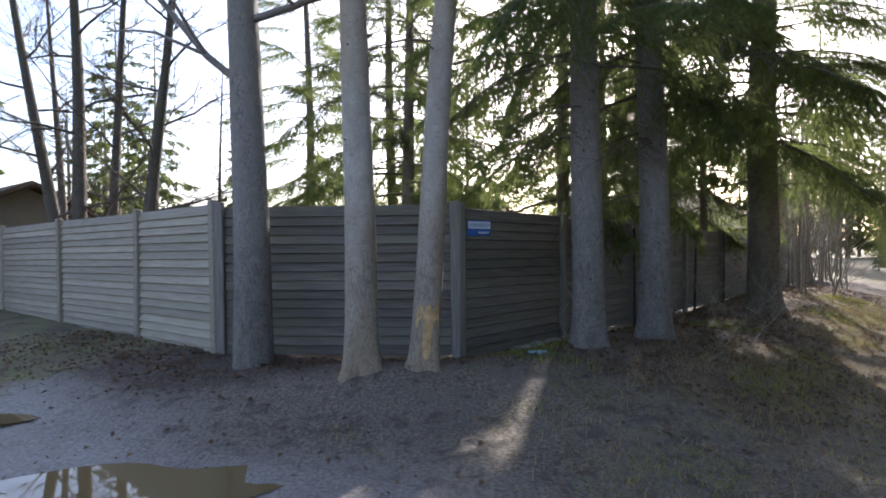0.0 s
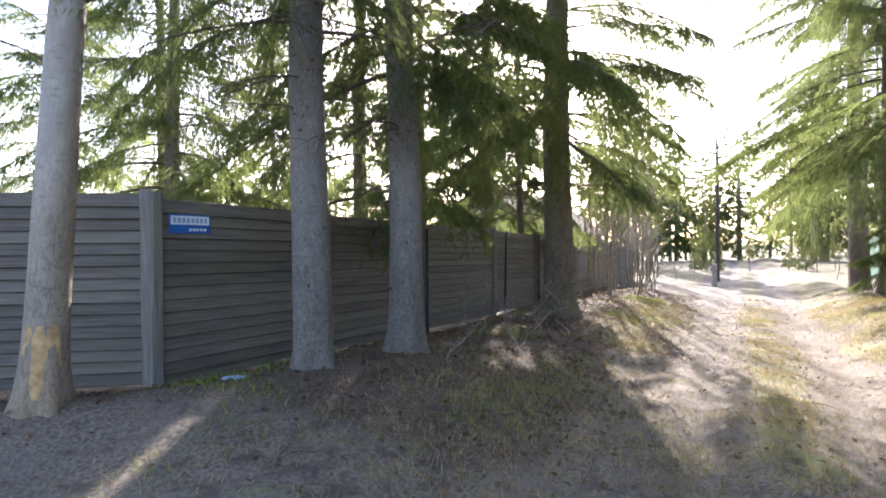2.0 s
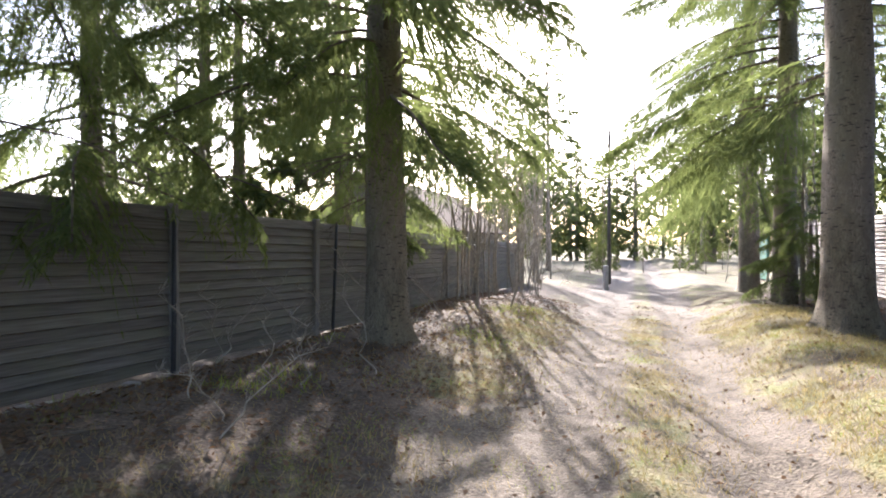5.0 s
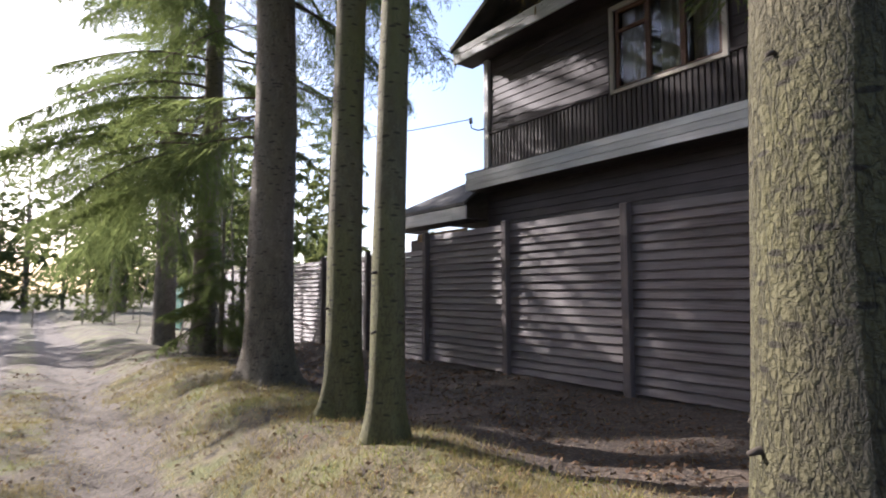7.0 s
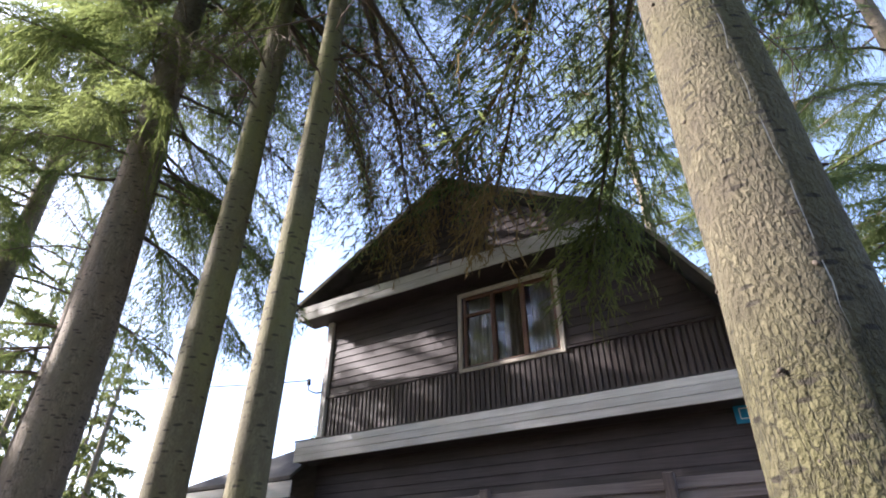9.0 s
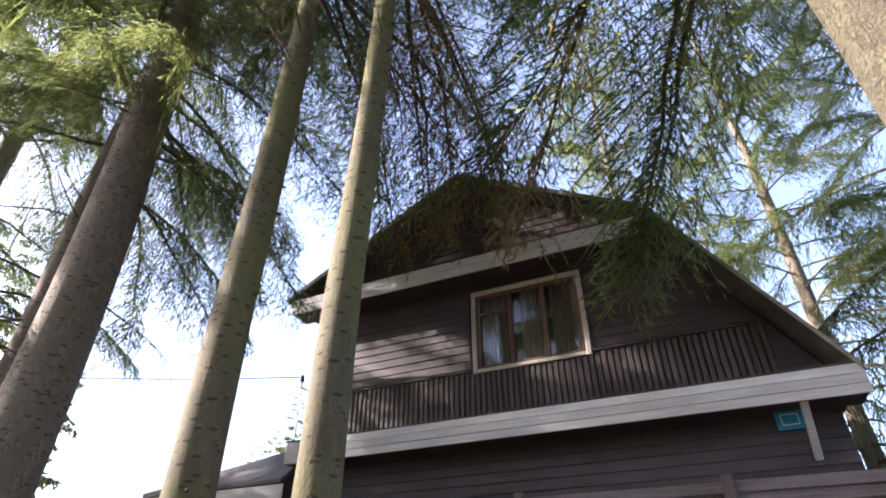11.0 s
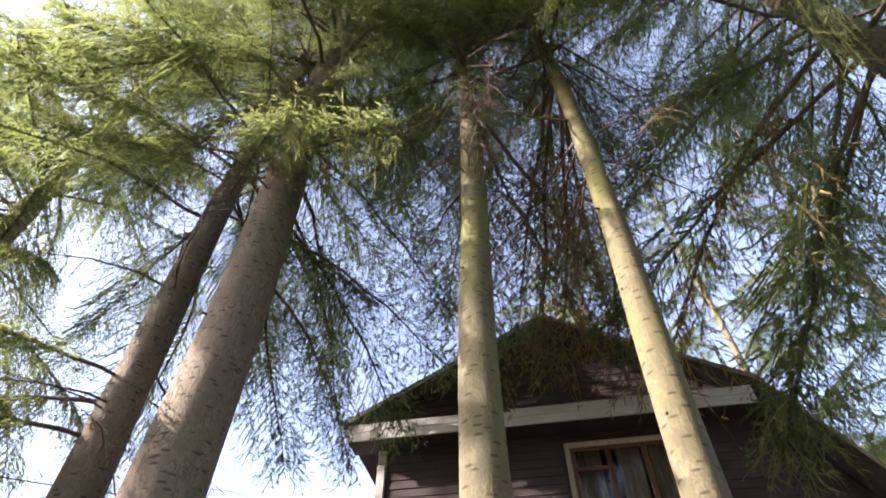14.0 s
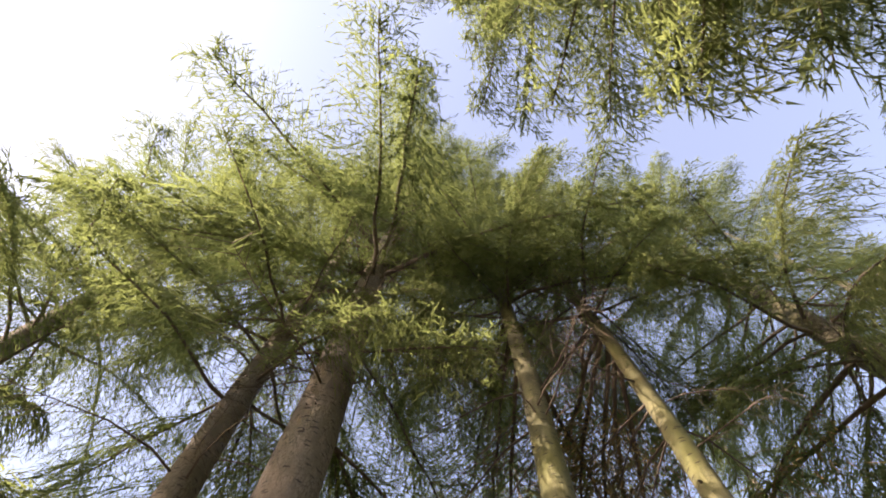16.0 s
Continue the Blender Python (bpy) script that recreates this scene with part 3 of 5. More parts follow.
    slab("roof", [(-0.5, 5.53), apex], 0.07, ROOFING, -0.42, DEEP + 0.3, "dark felt roof")
    slab("roof", [apex, (5.0, 5.62), (6.47, 3.24)], 0.07, ROOFING, -0.42, DEEP + 0.3, "dark felt roof")
    slab("verge_board", [(-0.47, 5.53), (2.45, 7.08)], 0.075, PALE_FENCE, -0.44, -0.425)
    slab("verge_board", [(2.45, 7.08), (5.0, 5.6), (6.46, 3.24)], 0.075, PALE_FENCE, -0.44, -0.425)
    # bracket at the end of the lower eaves
    bm = block(0.07, 0.05, 0.62, 0.006)
    part("bracket", bm, WHITE_WOOD, h, "pale bracket", m=pose(5.92, -0.16, 2.85, 31, 0, 0))
    # hook and insulator for the cable at the corner
    v, f = tube([(-0.03, 0.0, 4.16), (-0.05, -0.16, 4.1), (-0.08, -0.29, 4.12), (-0.08, -0.3, 4.22)], [0.012, 0.011, 0.01, 0.01], 8)
    part("hook", mesh_from("hook", v, f, BLACK_CABLE, True), None, h, "dark bent iron hook")
    v, f = tube([(-0.08, -0.3, 4.2), (-0.08, -0.3, 4.23), (-0.08, -0.3, 4.26), (-0.08, -0.3, 4.29)], [0.03, 0.034, 0.024, 0.028], 10)
    part("insulator", mesh_from("insulator", v, f, BLACK_CABLE, True), None, h)
    # window
    win = part("window", block(wx1 - wx0 + 0.04, 0.03, 0.05, 0.006, (0, 0, 0)), FRAME_WOOD, h, "three-part window with cream trim", m=pose((wx0 + wx1) / 2, -0.02, wz0, 0, 0, 0))
    ww, wh = wx1 - wx0, wz1 - wz0
    part("trim", block(ww + 0.04, 0.04, 0.065, 0.008, (0, 0, wh)), FRAME_WOOD, win)
    for sgn in (-1, 1):
        part("trim", block(0.065, 0.04, wh + 0.06, 0.008, (sgn * ww / 2, 0, wh / 2)), FRAME_WOOD, win)
    for x in (-0.45, 0.0, 0.45):
        gx = x * ww / 1.45
        pane = part("pane", block(0.4 * ww / 1.45, 0.006, wh - 0.16, 0, (gx, 0.06, wh / 2)), GLASS, win)
        pane.visible_shadow = False
        for s2 in (-1, 1):
            part("sash", block(0.045, 0.05, wh - 0.06, 0.006, (gx + s2 * 0.215 * ww / 1.45, 0.05, wh / 2)), SASH_WOOD, win)
        for s2 in (0.045, wh - 0.045):
            part("sash", block(0.4 * ww / 1.45, 0.05, 0.05, 0.006, (gx, 0.05, s2)), SASH_WOOD, win)
    part("sash", block(0.4 * ww / 1.45, 0.05, 0.045, 0.006, (0.45 * ww / 1.45 * -1, 0.05, wh * 0.72)), SASH_WOOD, win)
    # unseen room added as a box behind the glass, its shade painted on
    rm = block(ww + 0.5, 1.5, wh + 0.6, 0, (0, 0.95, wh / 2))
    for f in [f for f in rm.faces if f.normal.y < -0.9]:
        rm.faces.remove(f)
    part("room", rm, ROOM_SHADE, win)
    for cx, w in ((-0.5, 0.36), (0.03, 0.3), (0.5, 0.4)):
        bm = bmesh.new()
        cols = []
        for k in range(25):
            x = cx + w * (k / 24 - 0.5)
            y = 0.17 + 0.025 * math.sin(k * 1.6)
            cols.append((bm.verts.new((x, y, 0.0)), bm.verts.new((x, y, wh - 0.02))))
        for a, b in zip(cols, cols[1:]):
            bm.faces.new((a[0], b[0], b[1], a[1]))
        bmesh.ops.solidify(bm, geom=bm.faces[:], thickness=0.004)
        part("curtain", bm, CURTAIN, win, "beige curtain")
    return h


house()


SAPLING = plain("pale sapling bark", (0.27, 0.235, 0.185), 0.85, vary=0.35)


# ---- spruces ----
def unit(a):
    return a / np.maximum(np.linalg.norm(a, axis=-1, keepdims=True), 1e-6)


def tris(name, groups):
    """A mesh of loose triangles; groups of (array (count, 3, 3), material)."""
    v = np.concatenate([g for g, _ in groups]).astype(np.float32)
    me = bpy.data.meshes.new(name)
    k = len(v)
    me.vertices.add(3 * k)
    me.loops.add(3 * k)
    me.polygons.add(k)
    me.vertices.foreach_set("co", v.reshape(-1))
    me.loops.foreach_set("vertex_index", np.arange(3 * k, dtype=np.int32))
    me.polygons.foreach_set("loop_start", np.arange(0, 3 * k, 3, dtype=np.int32))
    me.polygons.foreach_set("material_index", np.concatenate([np.full(len(g), q, np.int32) for q, (g, _) in enumerate(groups)]))
    me.update(calc_edges=True)
    for _, mat in groups:
        me.materials.append(mat)
    return me


def spikes(pos, way, length, width, rng):
    """Slim pointed sprigs of needles from pos along way."""
    w = unit(np.cross(way, rng.normal(size=way.shape))) * width[:, None]
    return np.stack([pos - w, pos + w, pos + way * length[:, None]], 1)


def make_bough(seed, sag, lift, twig_step, sprigs, sprig, slim, hang, bare=0.2):
    """A bough one metre long along +x with drooping side twigs: its wood, sprigs and twigs."""
    rng = np.random.default_rng(seed)
    s = np.linspace(0, 1, 9)
    wob = np.cumsum(rng.normal(0, 0.018, 9)) * 0.4
    axis_pts = np.stack([s * (1 - 0.1 * s), wob, lift * s - sag * s**2 + 0.75 * sag * np.clip(s - 0.65, 0, 1) ** 2], -1)
    radii = 0.0085 * (1 - 0.88 * s) + 0.0007
    n = int((1 - bare) / twig_step)
    k = np.repeat(bare + (1 - bare) * (np.arange(n) + rng.random(n)) / n, 2)
    side = np.tile([1.0, -1.0], n)
    p0 = np.stack([np.interp(k, s, axis_pts[:, c]) for c in range(3)], -1)
    d = unit(np.stack([0.5 + 0.35 * rng.random(2 * n), side * (0.6 + 0.45 * rng.random(2 * n)), -0.1 - hang * rng.random(2 * n)], -1))
    tl = 0.30 * (1.15 - k) * (0.45 + 0.9 * rng.random(2 * n)) + 0.05
    fall = hang * (0.4 + 1.1 * rng.random(2 * n))
    gap = rng.random(2 * n) < 0.16  # a few twigs are broken off short
    tl = np.where(gap, 0.25 * tl, tl)
    up = np.array([0, 0, 1.0])
    out, stems = [], []

    def on_twig(t):
        pos = p0 + d * (tl * t)[:, None]
        pos[:, 2] -= fall * tl * t**2
        way = d.copy()
        way[:, 2] -= 2 * fall * t
        return pos, unit(way)

    def tuft(pos, way, size):
        w = unit(way * 1.1 + rng.normal(0, 0.33, way.shape) - up * 0.3 * hang)
        out.append(spikes(pos, w, sprig * size * (0.6 + 0.9 * rng.random(len(pos))), slim * (0.7 + 0.7 * rng.random(len(pos))), rng))

    for j in range(sprigs // 2):
        t = (j + rng.random(2 * n)) / (sprigs // 2)
        pos, way = on_twig(t)
        tuft(pos, way, 1.2 - 0.4 * t)
    for j in range(max(2, sprigs // 4)):  # side twigs, each with a few tufts
        t = 0.1 + 0.8 * (j + rng.random(2 * n)) / max(2, sprigs // 4)
        pos, way = on_twig(t)
        lr = np.where((j + np.arange(2 * n)) % 2 == 0, 1.0, -1.0)[:, None]
        perp = unit(np.cross(way, up) * lr + rng.normal(0, 0.3, way.shape))
        w2 = unit(way * 0.75 + perp - up * (0.2 + 0.5 * hang))
        l2 = tl * (0.22 + 0.3 * rng.random(2 * n)) * (1.15 - 0.7 * t)
        for q in (0.25, 0.5, 0.75, 1.0):
            tuft(pos + w2 * (l2 * q)[:, None], w2, 1.05)
        stems.append(np.stack([pos - 0.0012, pos + 0.0012, pos + w2 * l2[:, None]], 1))
    # sprigs along the bough itself
    m = max(8, n)
    kk = bare + (1 - bare) * rng.random(m)
    pos = np.stack([np.interp(kk, s, axis_pts[:, c]) for c in range(3)], -1)
    out.append(spikes(pos, unit(np.stack([0.8 + 0 * kk, rng.normal(0, 0.6, m), rng.normal(0.1, 0.4, m)], -1)), sprig * (0.7 + rng.random(m)), slim + 0 * kk, rng))
    for t0, t1 in ((0, 0.55), (0.55, 1.0)):
        a, b = p0 + d * (tl * t0)[:, None], p0 + d * (tl * t1)[:, None]
        a[:, 2] -= fall * tl * t0**2
        b[:, 2] -= fall * tl * t1**2
        w = np.array([0, 0.0022, 0.0022])
        stems.append(np.stack([a - w, a + w, b], 1))
    wood_v, wood_f = tube(axis_pts, radii, 5)
    return wood_v, wood_f, np.concatenate(out), np.concatenate(stems)


def bough_kit(seeds, needles, **k):
    kit = []
    for q, seed in enumerate(seeds):
        wv, wf, sp, st = make_bough(seed, 0.32 + 0.07 * (q % 3), 0.15 - 0.05 * (q % 2), hang=0.48 + 0.2 * (q % 3), **k)
        kit.append((mesh_from("bough", wv, wf, TWIG, True), tris("foliage", [(np.concatenate([sp, st]), needles)]), (wv, wf, sp)))
    return kit


BOUGHS = bough_kit(range(11, 17), NEEDLES, twig_step=0.022, sprigs=16, sprig=0.042, slim=0.004)
LONG_BOUGHS = bough_kit(range(21, 27), NEEDLES, twig_step=0.0135, sprigs=18, sprig=0.021, slim=0.002)
DRY_BOUGHS = bough_kit(range(31, 34), DRY_NEEDLES, twig_step=0.024, sprigs=14, sprig=0.024, slim=0.0018)
MID_BOUGHS = bough_kit(range(51, 55), NEEDLES, twig_step=0.022, sprigs=14, sprig=0.034, slim=0.0032)
FAR_BOUGHS = bough_kit(range(41, 44), FAR_NEEDLES, twig_step=0.15, sprigs=4, sprig=0.13, slim=0.03)


def turned(yaw, pitch, size):
    m = Matrix.Rotation(yaw, 3, "Z") @ Matrix.Rotation(pitch, 3, "Y")
    return np.array(m) * size


def trunk_mesh(name, height, r0, lean, mat, seed, sides=20, flare=0.55, rows=46):
    """A tapered trunk with a root flare and uneven girth; returns its mesh and its axis."""
    rng = np.random.default_rng(seed)
    z = np.concatenate([np.linspace(-0.3, 1.2, 16), np.linspace(1.3, height, rows)])
    ph = rng.random(4) * 6.28
    verts, faces = [], []

    def centre(h):
        return (lean[0] * h + 0.05 * math.sin(h * 0.5 + ph[0]) * min(1, h / 4), lean[1] * h + 0.05 * math.sin(h * 0.43 + ph[1]) * min(1, h / 4))

    for h in z:
        r = r0 * (1 - 0.93 * max(h, 0) / height) + 0.006
        cx, cy = centre(h)
        for j in range(sides):
            a = 6.28318 * j / sides
            root = flare * math.exp(-max(h + 0.1, 0) / 0.22) * (0.6 + 0.5 * math.sin(4 * a + ph[2]) + 0.25 * math.sin(7 * a + ph[3]))
            bump = 0.02 * math.sin(3 * a + h * 1.3) + 0.015 * math.sin(5 * a - h * 2.7 + ph[1])
            rr = r * (1 + max(root, -0.05) + bump)
            verts.append((cx + rr * math.cos(a), cy + rr * math.sin(a), h))
    for k in range(len(z) - 1):
        for j in range(sides):
            j2 = (j + 1) % sides
            faces.append((k * sides + j, k * sides + j2, (k + 1) * sides + j2, (k + 1) * sides + j))
    faces.append(tuple(range(len(verts) - sides, len(verts))))
    return mesh_from(name, verts, faces, mat, True), centre


def stub_kit():
    out = []
    rng = random.Random(8)
    for k in range(4):
        l, r = 0.012 + 0.02 * k * rng.random(), 0.009 + 0.002 * k
        v, f = tube([(-0.03, 0, 0.005), (0.0, 0, 0), (l * 0.6, 0.003, -0.004), (l, 0.0, -0.012)], [r * 1.3, r, r * 0.7, r * 0.5], 6)
        out.append(mesh_from("branch_stub", v, f, STUB, True))
    return out


def dead_kit():
    out = []
    rng = np.random.default_rng(77)
    for k in range(5):
        j = Joined()
        pts = [Vector((t, 0.04 * math.sin(5 * t + k), 0.06 * t - 0.3 * t * t)) for t in (0, 0.25, 0.5, 0.75, 1)]
        j.add(*tube(pts, [0.009, 0.007, 0.005, 0.003, 0.001], 5))
        for t in np.linspace(0.2, 0.97, 13):
            q = Vector((t, 0.04 * math.sin(5 * t + k), 0.06 * t - 0.3 * t * t))
            for sgn in (1, -1):
                e = q + Vector((rng.uniform(0.0, 0.2), sgn * rng.uniform(0.05, 0.25), -rng.uniform(0.0, 0.28)))
                j.add(*tube([q, (q + e) / 2 + Vector((0, 0, 0.02)), e], [0.0026, 0.0019, 0.0006], 3))
        out.append(j.mesh("dead_branch", TWIG))
    return out


STUBS, DEAD = stub_kit(), dead_kit()


tree_axes = {}


def spruce(name, label, base, height, r0, crown_from, reach, seed, mat=SPRUCE_BARK, lean=(0, 0), boughs=90, kit=None, stubs=60, toward=None, dead=0, extra=(), flare=0.6, thin_top=0.72, steep=0.75, clear=1.25, shun=None):
    """A spruce: trunk, boughs with their needles, stubs and dead branches on the lower trunk."""
    rng = np.random.default_rng(seed)
    tree = thing(name, label, "tree", Matrix.Translation(on_land(base)), "spruces")
    kit = kit or BOUGHS
    me, centre = trunk_mesh("trunk", height, r0, lean, mat, seed, 24 if kit is BOUGHS else 10, flare)
    part("trunk", me, None, tree)

    def girth(z):
        return r0 * (1 - 0.93 * z / height)

    def reaching(z, yaw, size):
        """Keeps low boughs clear of the path along the lane."""
        if z > 6.5:
            return size
        here = on_land(base) - START
        u, v = here.dot(AHEAD), here.dot(ACROSS)
        d = Vector((math.cos(yaw), math.sin(yaw), 0))
        du, dv = d.dot(AHEAD), d.dot(ACROSS)
        edge = clear + 0.35 * max(0, 5 - z)
        while size > 0.5 and (u + du * size < 9.5 and u + du * size > -9 and abs(v + dv * size) < edge or v * (v + dv * size) < 0 and u + du * size < 9.5):
            size *= 0.9
        return size

    def hang_bough(z, yaw, pitch, size, use):
        size = reaching(z, yaw, size)
        w, fol, _ = LONG_BOUGHS[int(z * 7) % 6] if kit is BOUGHS and size > 1.9 and use in BOUGHS else use
        cx, cy = centre(z)
        b = part("bough", w, None, tree, m=Matrix.Translation((cx, cy, z)) @ Matrix.Rotation(yaw, 4, "Z") @ Matrix.Rotation(pitch, 4, "Y") @ Matrix.Rotation(rng.normal(0, 0.25), 4, "X") @ Matrix.Diagonal((size, size, size, 1)))
        part("foliage", fol, None, b)

    for k in range(boughs):
        f = ((k + rng.random()) / boughs) ** 1.1
        z = crown_from + (height * 0.985 - crown_from) * f
        size = reach * (1 - f) ** thin_top * (0.6 + 0.55 * rng.random()) + 0.3
        yaw = k * 2.399 + rng.normal(0, 0.4)
        if toward is not None and f < 0.4 and rng.random() < 0.4:
            yaw = toward + rng.normal(0, 0.55)
            size *= 1.12
        if shun is not None and z < 6 and math.cos(yaw - shun) > -0.2:
            size *= 0.4  # cut short on this side to let the sun through to the fence
        hang_bough(z, yaw, (0.2 - steep * f) + rng.normal(0, 0.1), size, kit[k % len(kit)])
    for z, yaw, pitch, size, dry in extra:
        hang_bough(z, yaw, pitch, size, (DRY_BOUGHS if dry else LONG_BOUGHS)[int(z * 10) % 3])
    for k in range(stubs):
        z, a = 0.5 + (crown_from + 1.0) * rng.random(), rng.random() * 6.283
        cx, cy = centre(z)
        r = girth(z) * 0.985
        part("branch_stub", STUBS[k % 4], None, tree, m=pose(cx + r * math.cos(a), cy + r * math.sin(a), z, 0, 0, math.degrees(a)))
    for k in range(dead):
        z, a = crown_from - min(3.2, crown_from - 1.6) + 4.5 * rng.random(), rng.random() * 6.283
        cx, cy = centre(z)
        s = 0.6 + 1.4 * rng.random()
        part("dead_branch", DEAD[k % 5], None, tree, m=pose(cx, cy, z, 0, rng.uniform(-10, 15), math.degrees(a)) @ Matrix.Diagonal((s, s, s, 1)))
    tree_axes[seed] = centre
    return tree


HOUSEWARD = math.atan2(ACROSS.y, ACROSS.x)
LANEWARD = HOUSEWARD + math.pi
OVER_ROOF = [(z, HOUSEWARD + a, p, l, dry) for z, a, p, l, dry in ((6.8, 0.4, 0.42, 4.7, 0), (7.0, 0.32, 0.4, 4.6, 0), (7.7, 0.8, 0.38, 5.0, 1), (8.3, -0.55, 0.3, 4.2, 0))]
ROOF_A = [(z, HOUSEWARD + a, p, l, dry) for z, a, p, l, dry in ((8.3, -0.3, 0.48, 4.1, 1), (7.9, 0.0, 0.42, 4.0, 1), (9.2, 0.2, 0.3, 4.0, 0), (8.1, -0.6, 0.45, 4.2, 1), (8.6, 0.15, 0.46, 4.2, 0))]
ROOF_B = [(z, HOUSEWARD + a, p, l, dry) for z, a, p, l, dry in ((8.0, 0.05, 0.45, 4.1, 1), (8.4, 0.3, 0.45, 4.2, 0), (9.0, 0.0, 0.3, 4.0, 0), (7.6, -0.25, 0.45, 4.0, 1), (8.2, 0.22, 0.5, 4.0, 1), (7.8, -0.08, 0.42, 3.8, 1))]
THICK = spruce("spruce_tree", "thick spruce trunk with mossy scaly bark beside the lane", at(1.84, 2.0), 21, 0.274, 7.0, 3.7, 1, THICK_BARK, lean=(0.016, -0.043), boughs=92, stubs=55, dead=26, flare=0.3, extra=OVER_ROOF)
spruce("spruce_tree", "slender spruce with a smooth sunlit mossy trunk", at(5.02, 2.4), 19.5, 0.136, 8.6, 2.8, 2, MOSSY_BARK, lean=(0.0055, -0.009), thin_top=0.6, boughs=80, stubs=45, flare=0.9, dead=26, extra=ROOF_B)
spruce("spruce_tree", "slender spruce with a straight mossy trunk", at(6.16, 2.61), 21.5, 0.176, 9.0, 3.0, 3, MOSSY_BARK, lean=(0.008, 0.004), thin_top=0.6, boughs=84, stubs=45, flare=0.9, dead=26, extra=ROOF_A)
spruce("spruce_tree", "thick spruce with flared roots on the lane bank", at(8.53, 2.71), 24, 0.312, 9.4, 4.1, 4, thin_top=0.5, boughs=92, flare=0.8, stubs=55, dead=26, lean=(-0.027, 0.004), extra=[(z, HOUSEWARD + a, 0.3, l, 0) for z, a, l in ((5.4, 0.2, 2.8), (6.1, -0.35, 3.1), (6.7, 0.5, 3.0), (5.8, -0.9, 2.6), (7.2, 0.0, 3.3), (7.6, -0.6, 3.3), (6.4, -0.1, 3.0), (5.2, -0.4, 2.4))])
spruce("spruce_tree", "tall spruce with low boughs over the lane", at(9.37, 2.91), 21, 0.215, 6.6, 3.3, 5, lean=(0.014, 0.009), thin_top=0.55, boughs=82, stubs=40, shun=HOUSEWARD, dead=16, extra=[(3.6, LANEWARD - 0.75, 0.1, 2.6, 0), (4.0, LANEWARD - 1.0, 0.1, 2.8, 0), (4.2, LANEWARD - 0.5, 0.1, 2.4, 0)])
spruce("spruce_tree", "spruce with dense low boughs over the fence", at(6.2, -3.2), 19, 0.28, 3.1, 3.5, 6, boughs=112, thin_top=1.0, stubs=30, dead=20, clear=0.1, toward=HOUSEWARD - 0.3, extra=[(z, HOUSEWARD + a, p, l, 0) for z, a, p, l in ((3.4, -1.9, 0.1, 3.2), (4.3, -2.1, 0.05, 3.4), (5.2, -1.8, 0.0, 3.6), (4.0, -2.6, 0.1, 3.2), (3.6, 2.6, 0.1, 3.0), (4.4, 2.1, 0.1, 3.2), (6.0, -1.2, 0.0, 3.6), (3.8, 0.25, 0.0, 2.2), (4.3, 0.5, 0.0, 2.2))])
spruce("spruce_tree", "spruce trunk with grey bark before the fence", (1.66, 6.13), 19, 0.18, 3.1, 3.3, 7, DARK_BARK, boughs=76, stubs=45, dead=26)
spruce("spruce_tree", "spruce trunk with grey bark before the fence", (2.65, 6.75), 19, 0.185, 2.9, 3.4, 8, DARK_BARK, boughs=76, stubs=45, dead=24)
spruce("spruce_tree", "spruce with dense boughs behind the house", at(0.2, 12.5), 20, 0.2, 3.0, 3.8, 9, boughs=85, stubs=0, kit=MID_BOUGHS)
spruce("spruce_tree", "spruce with dense boughs behind the house", at(3.6, 14.2), 22, 0.22, 4.0, 4.2, 22, boughs=95, stubs=0, kit=MID_BOUGHS, thin_top=0.55)
spruce("spruce_tree", "spruce with low boughs along the lane", at(13.1, 2.98), 21, 0.235, 3.5, 3.9, 10, boughs=100, stubs=20, toward=LANEWARD, thin_top=0.55, shun=HOUSEWARD, extra=[(4.3 + 0.36 * k, LANEWARD + 1.3 * math.sin(2.4 * k), 0.1, 2.4 + 0.8 * math.cos(1.7 * k) ** 2, 0) for k in range(0, 18, 2)])
spruce("spruce_tree", "spruce with a dark trunk along the lane", at(17.8, 3.1), 19, 0.3, 3.2, 3.4, 12, boughs=70, stubs=20, kit=MID_BOUGHS)
spruce("spruce_tree", "young green spruce under the tall trunks", at(12.3, 3.1), 3.4, 0.05, 0.6, 1.0, 13, boughs=45, stubs=0, flare=0.1)
spruce("spruce_tree", "tall spruce with a bare lower trunk", at(-2.4, 3.2), 20, 0.24, 5.0, 3.8, 14, boughs=80, stubs=30, kit=MID_BOUGHS)
spruce("spruce_tree", "spruce with dark boughs past the house corner", at(-1.4, 8.8), 18, 0.22, 2.8, 3.8, 21, boughs=75, stubs=0)
for (u, v), h, sd in zip([(2.2, -8.6), (4.6, -6.5), (8.0, -8.0), (11.5, -7.0)], [11, 14, 15, 15], range(15, 19)):
    spruce("spruce_tree", "drooping spruce in the garden behind the fence", at(u, v), h, 0.15, 2.4, 3.1, sd, boughs=58, stubs=0, kit=MID_BOUGHS)
for x, y, h, sd in ((-3.1, 12.6, 11, 34), (-1.1, 12.0, 12, 35)):
    spruce("spruce_tree", "drooping spruce in the garden behind the fence", (x, y), h, 0.13, 2.0, 2.3, sd, boughs=64, stubs=0, kit=MID_BOUGHS)
spruce("spruce_tree", "young drooping spruce behind the fence", at(9.6, -5.2), 9.5, 0.1, 2.4, 2.5, 33, boughs=48, stubs=0, kit=MID_BOUGHS)


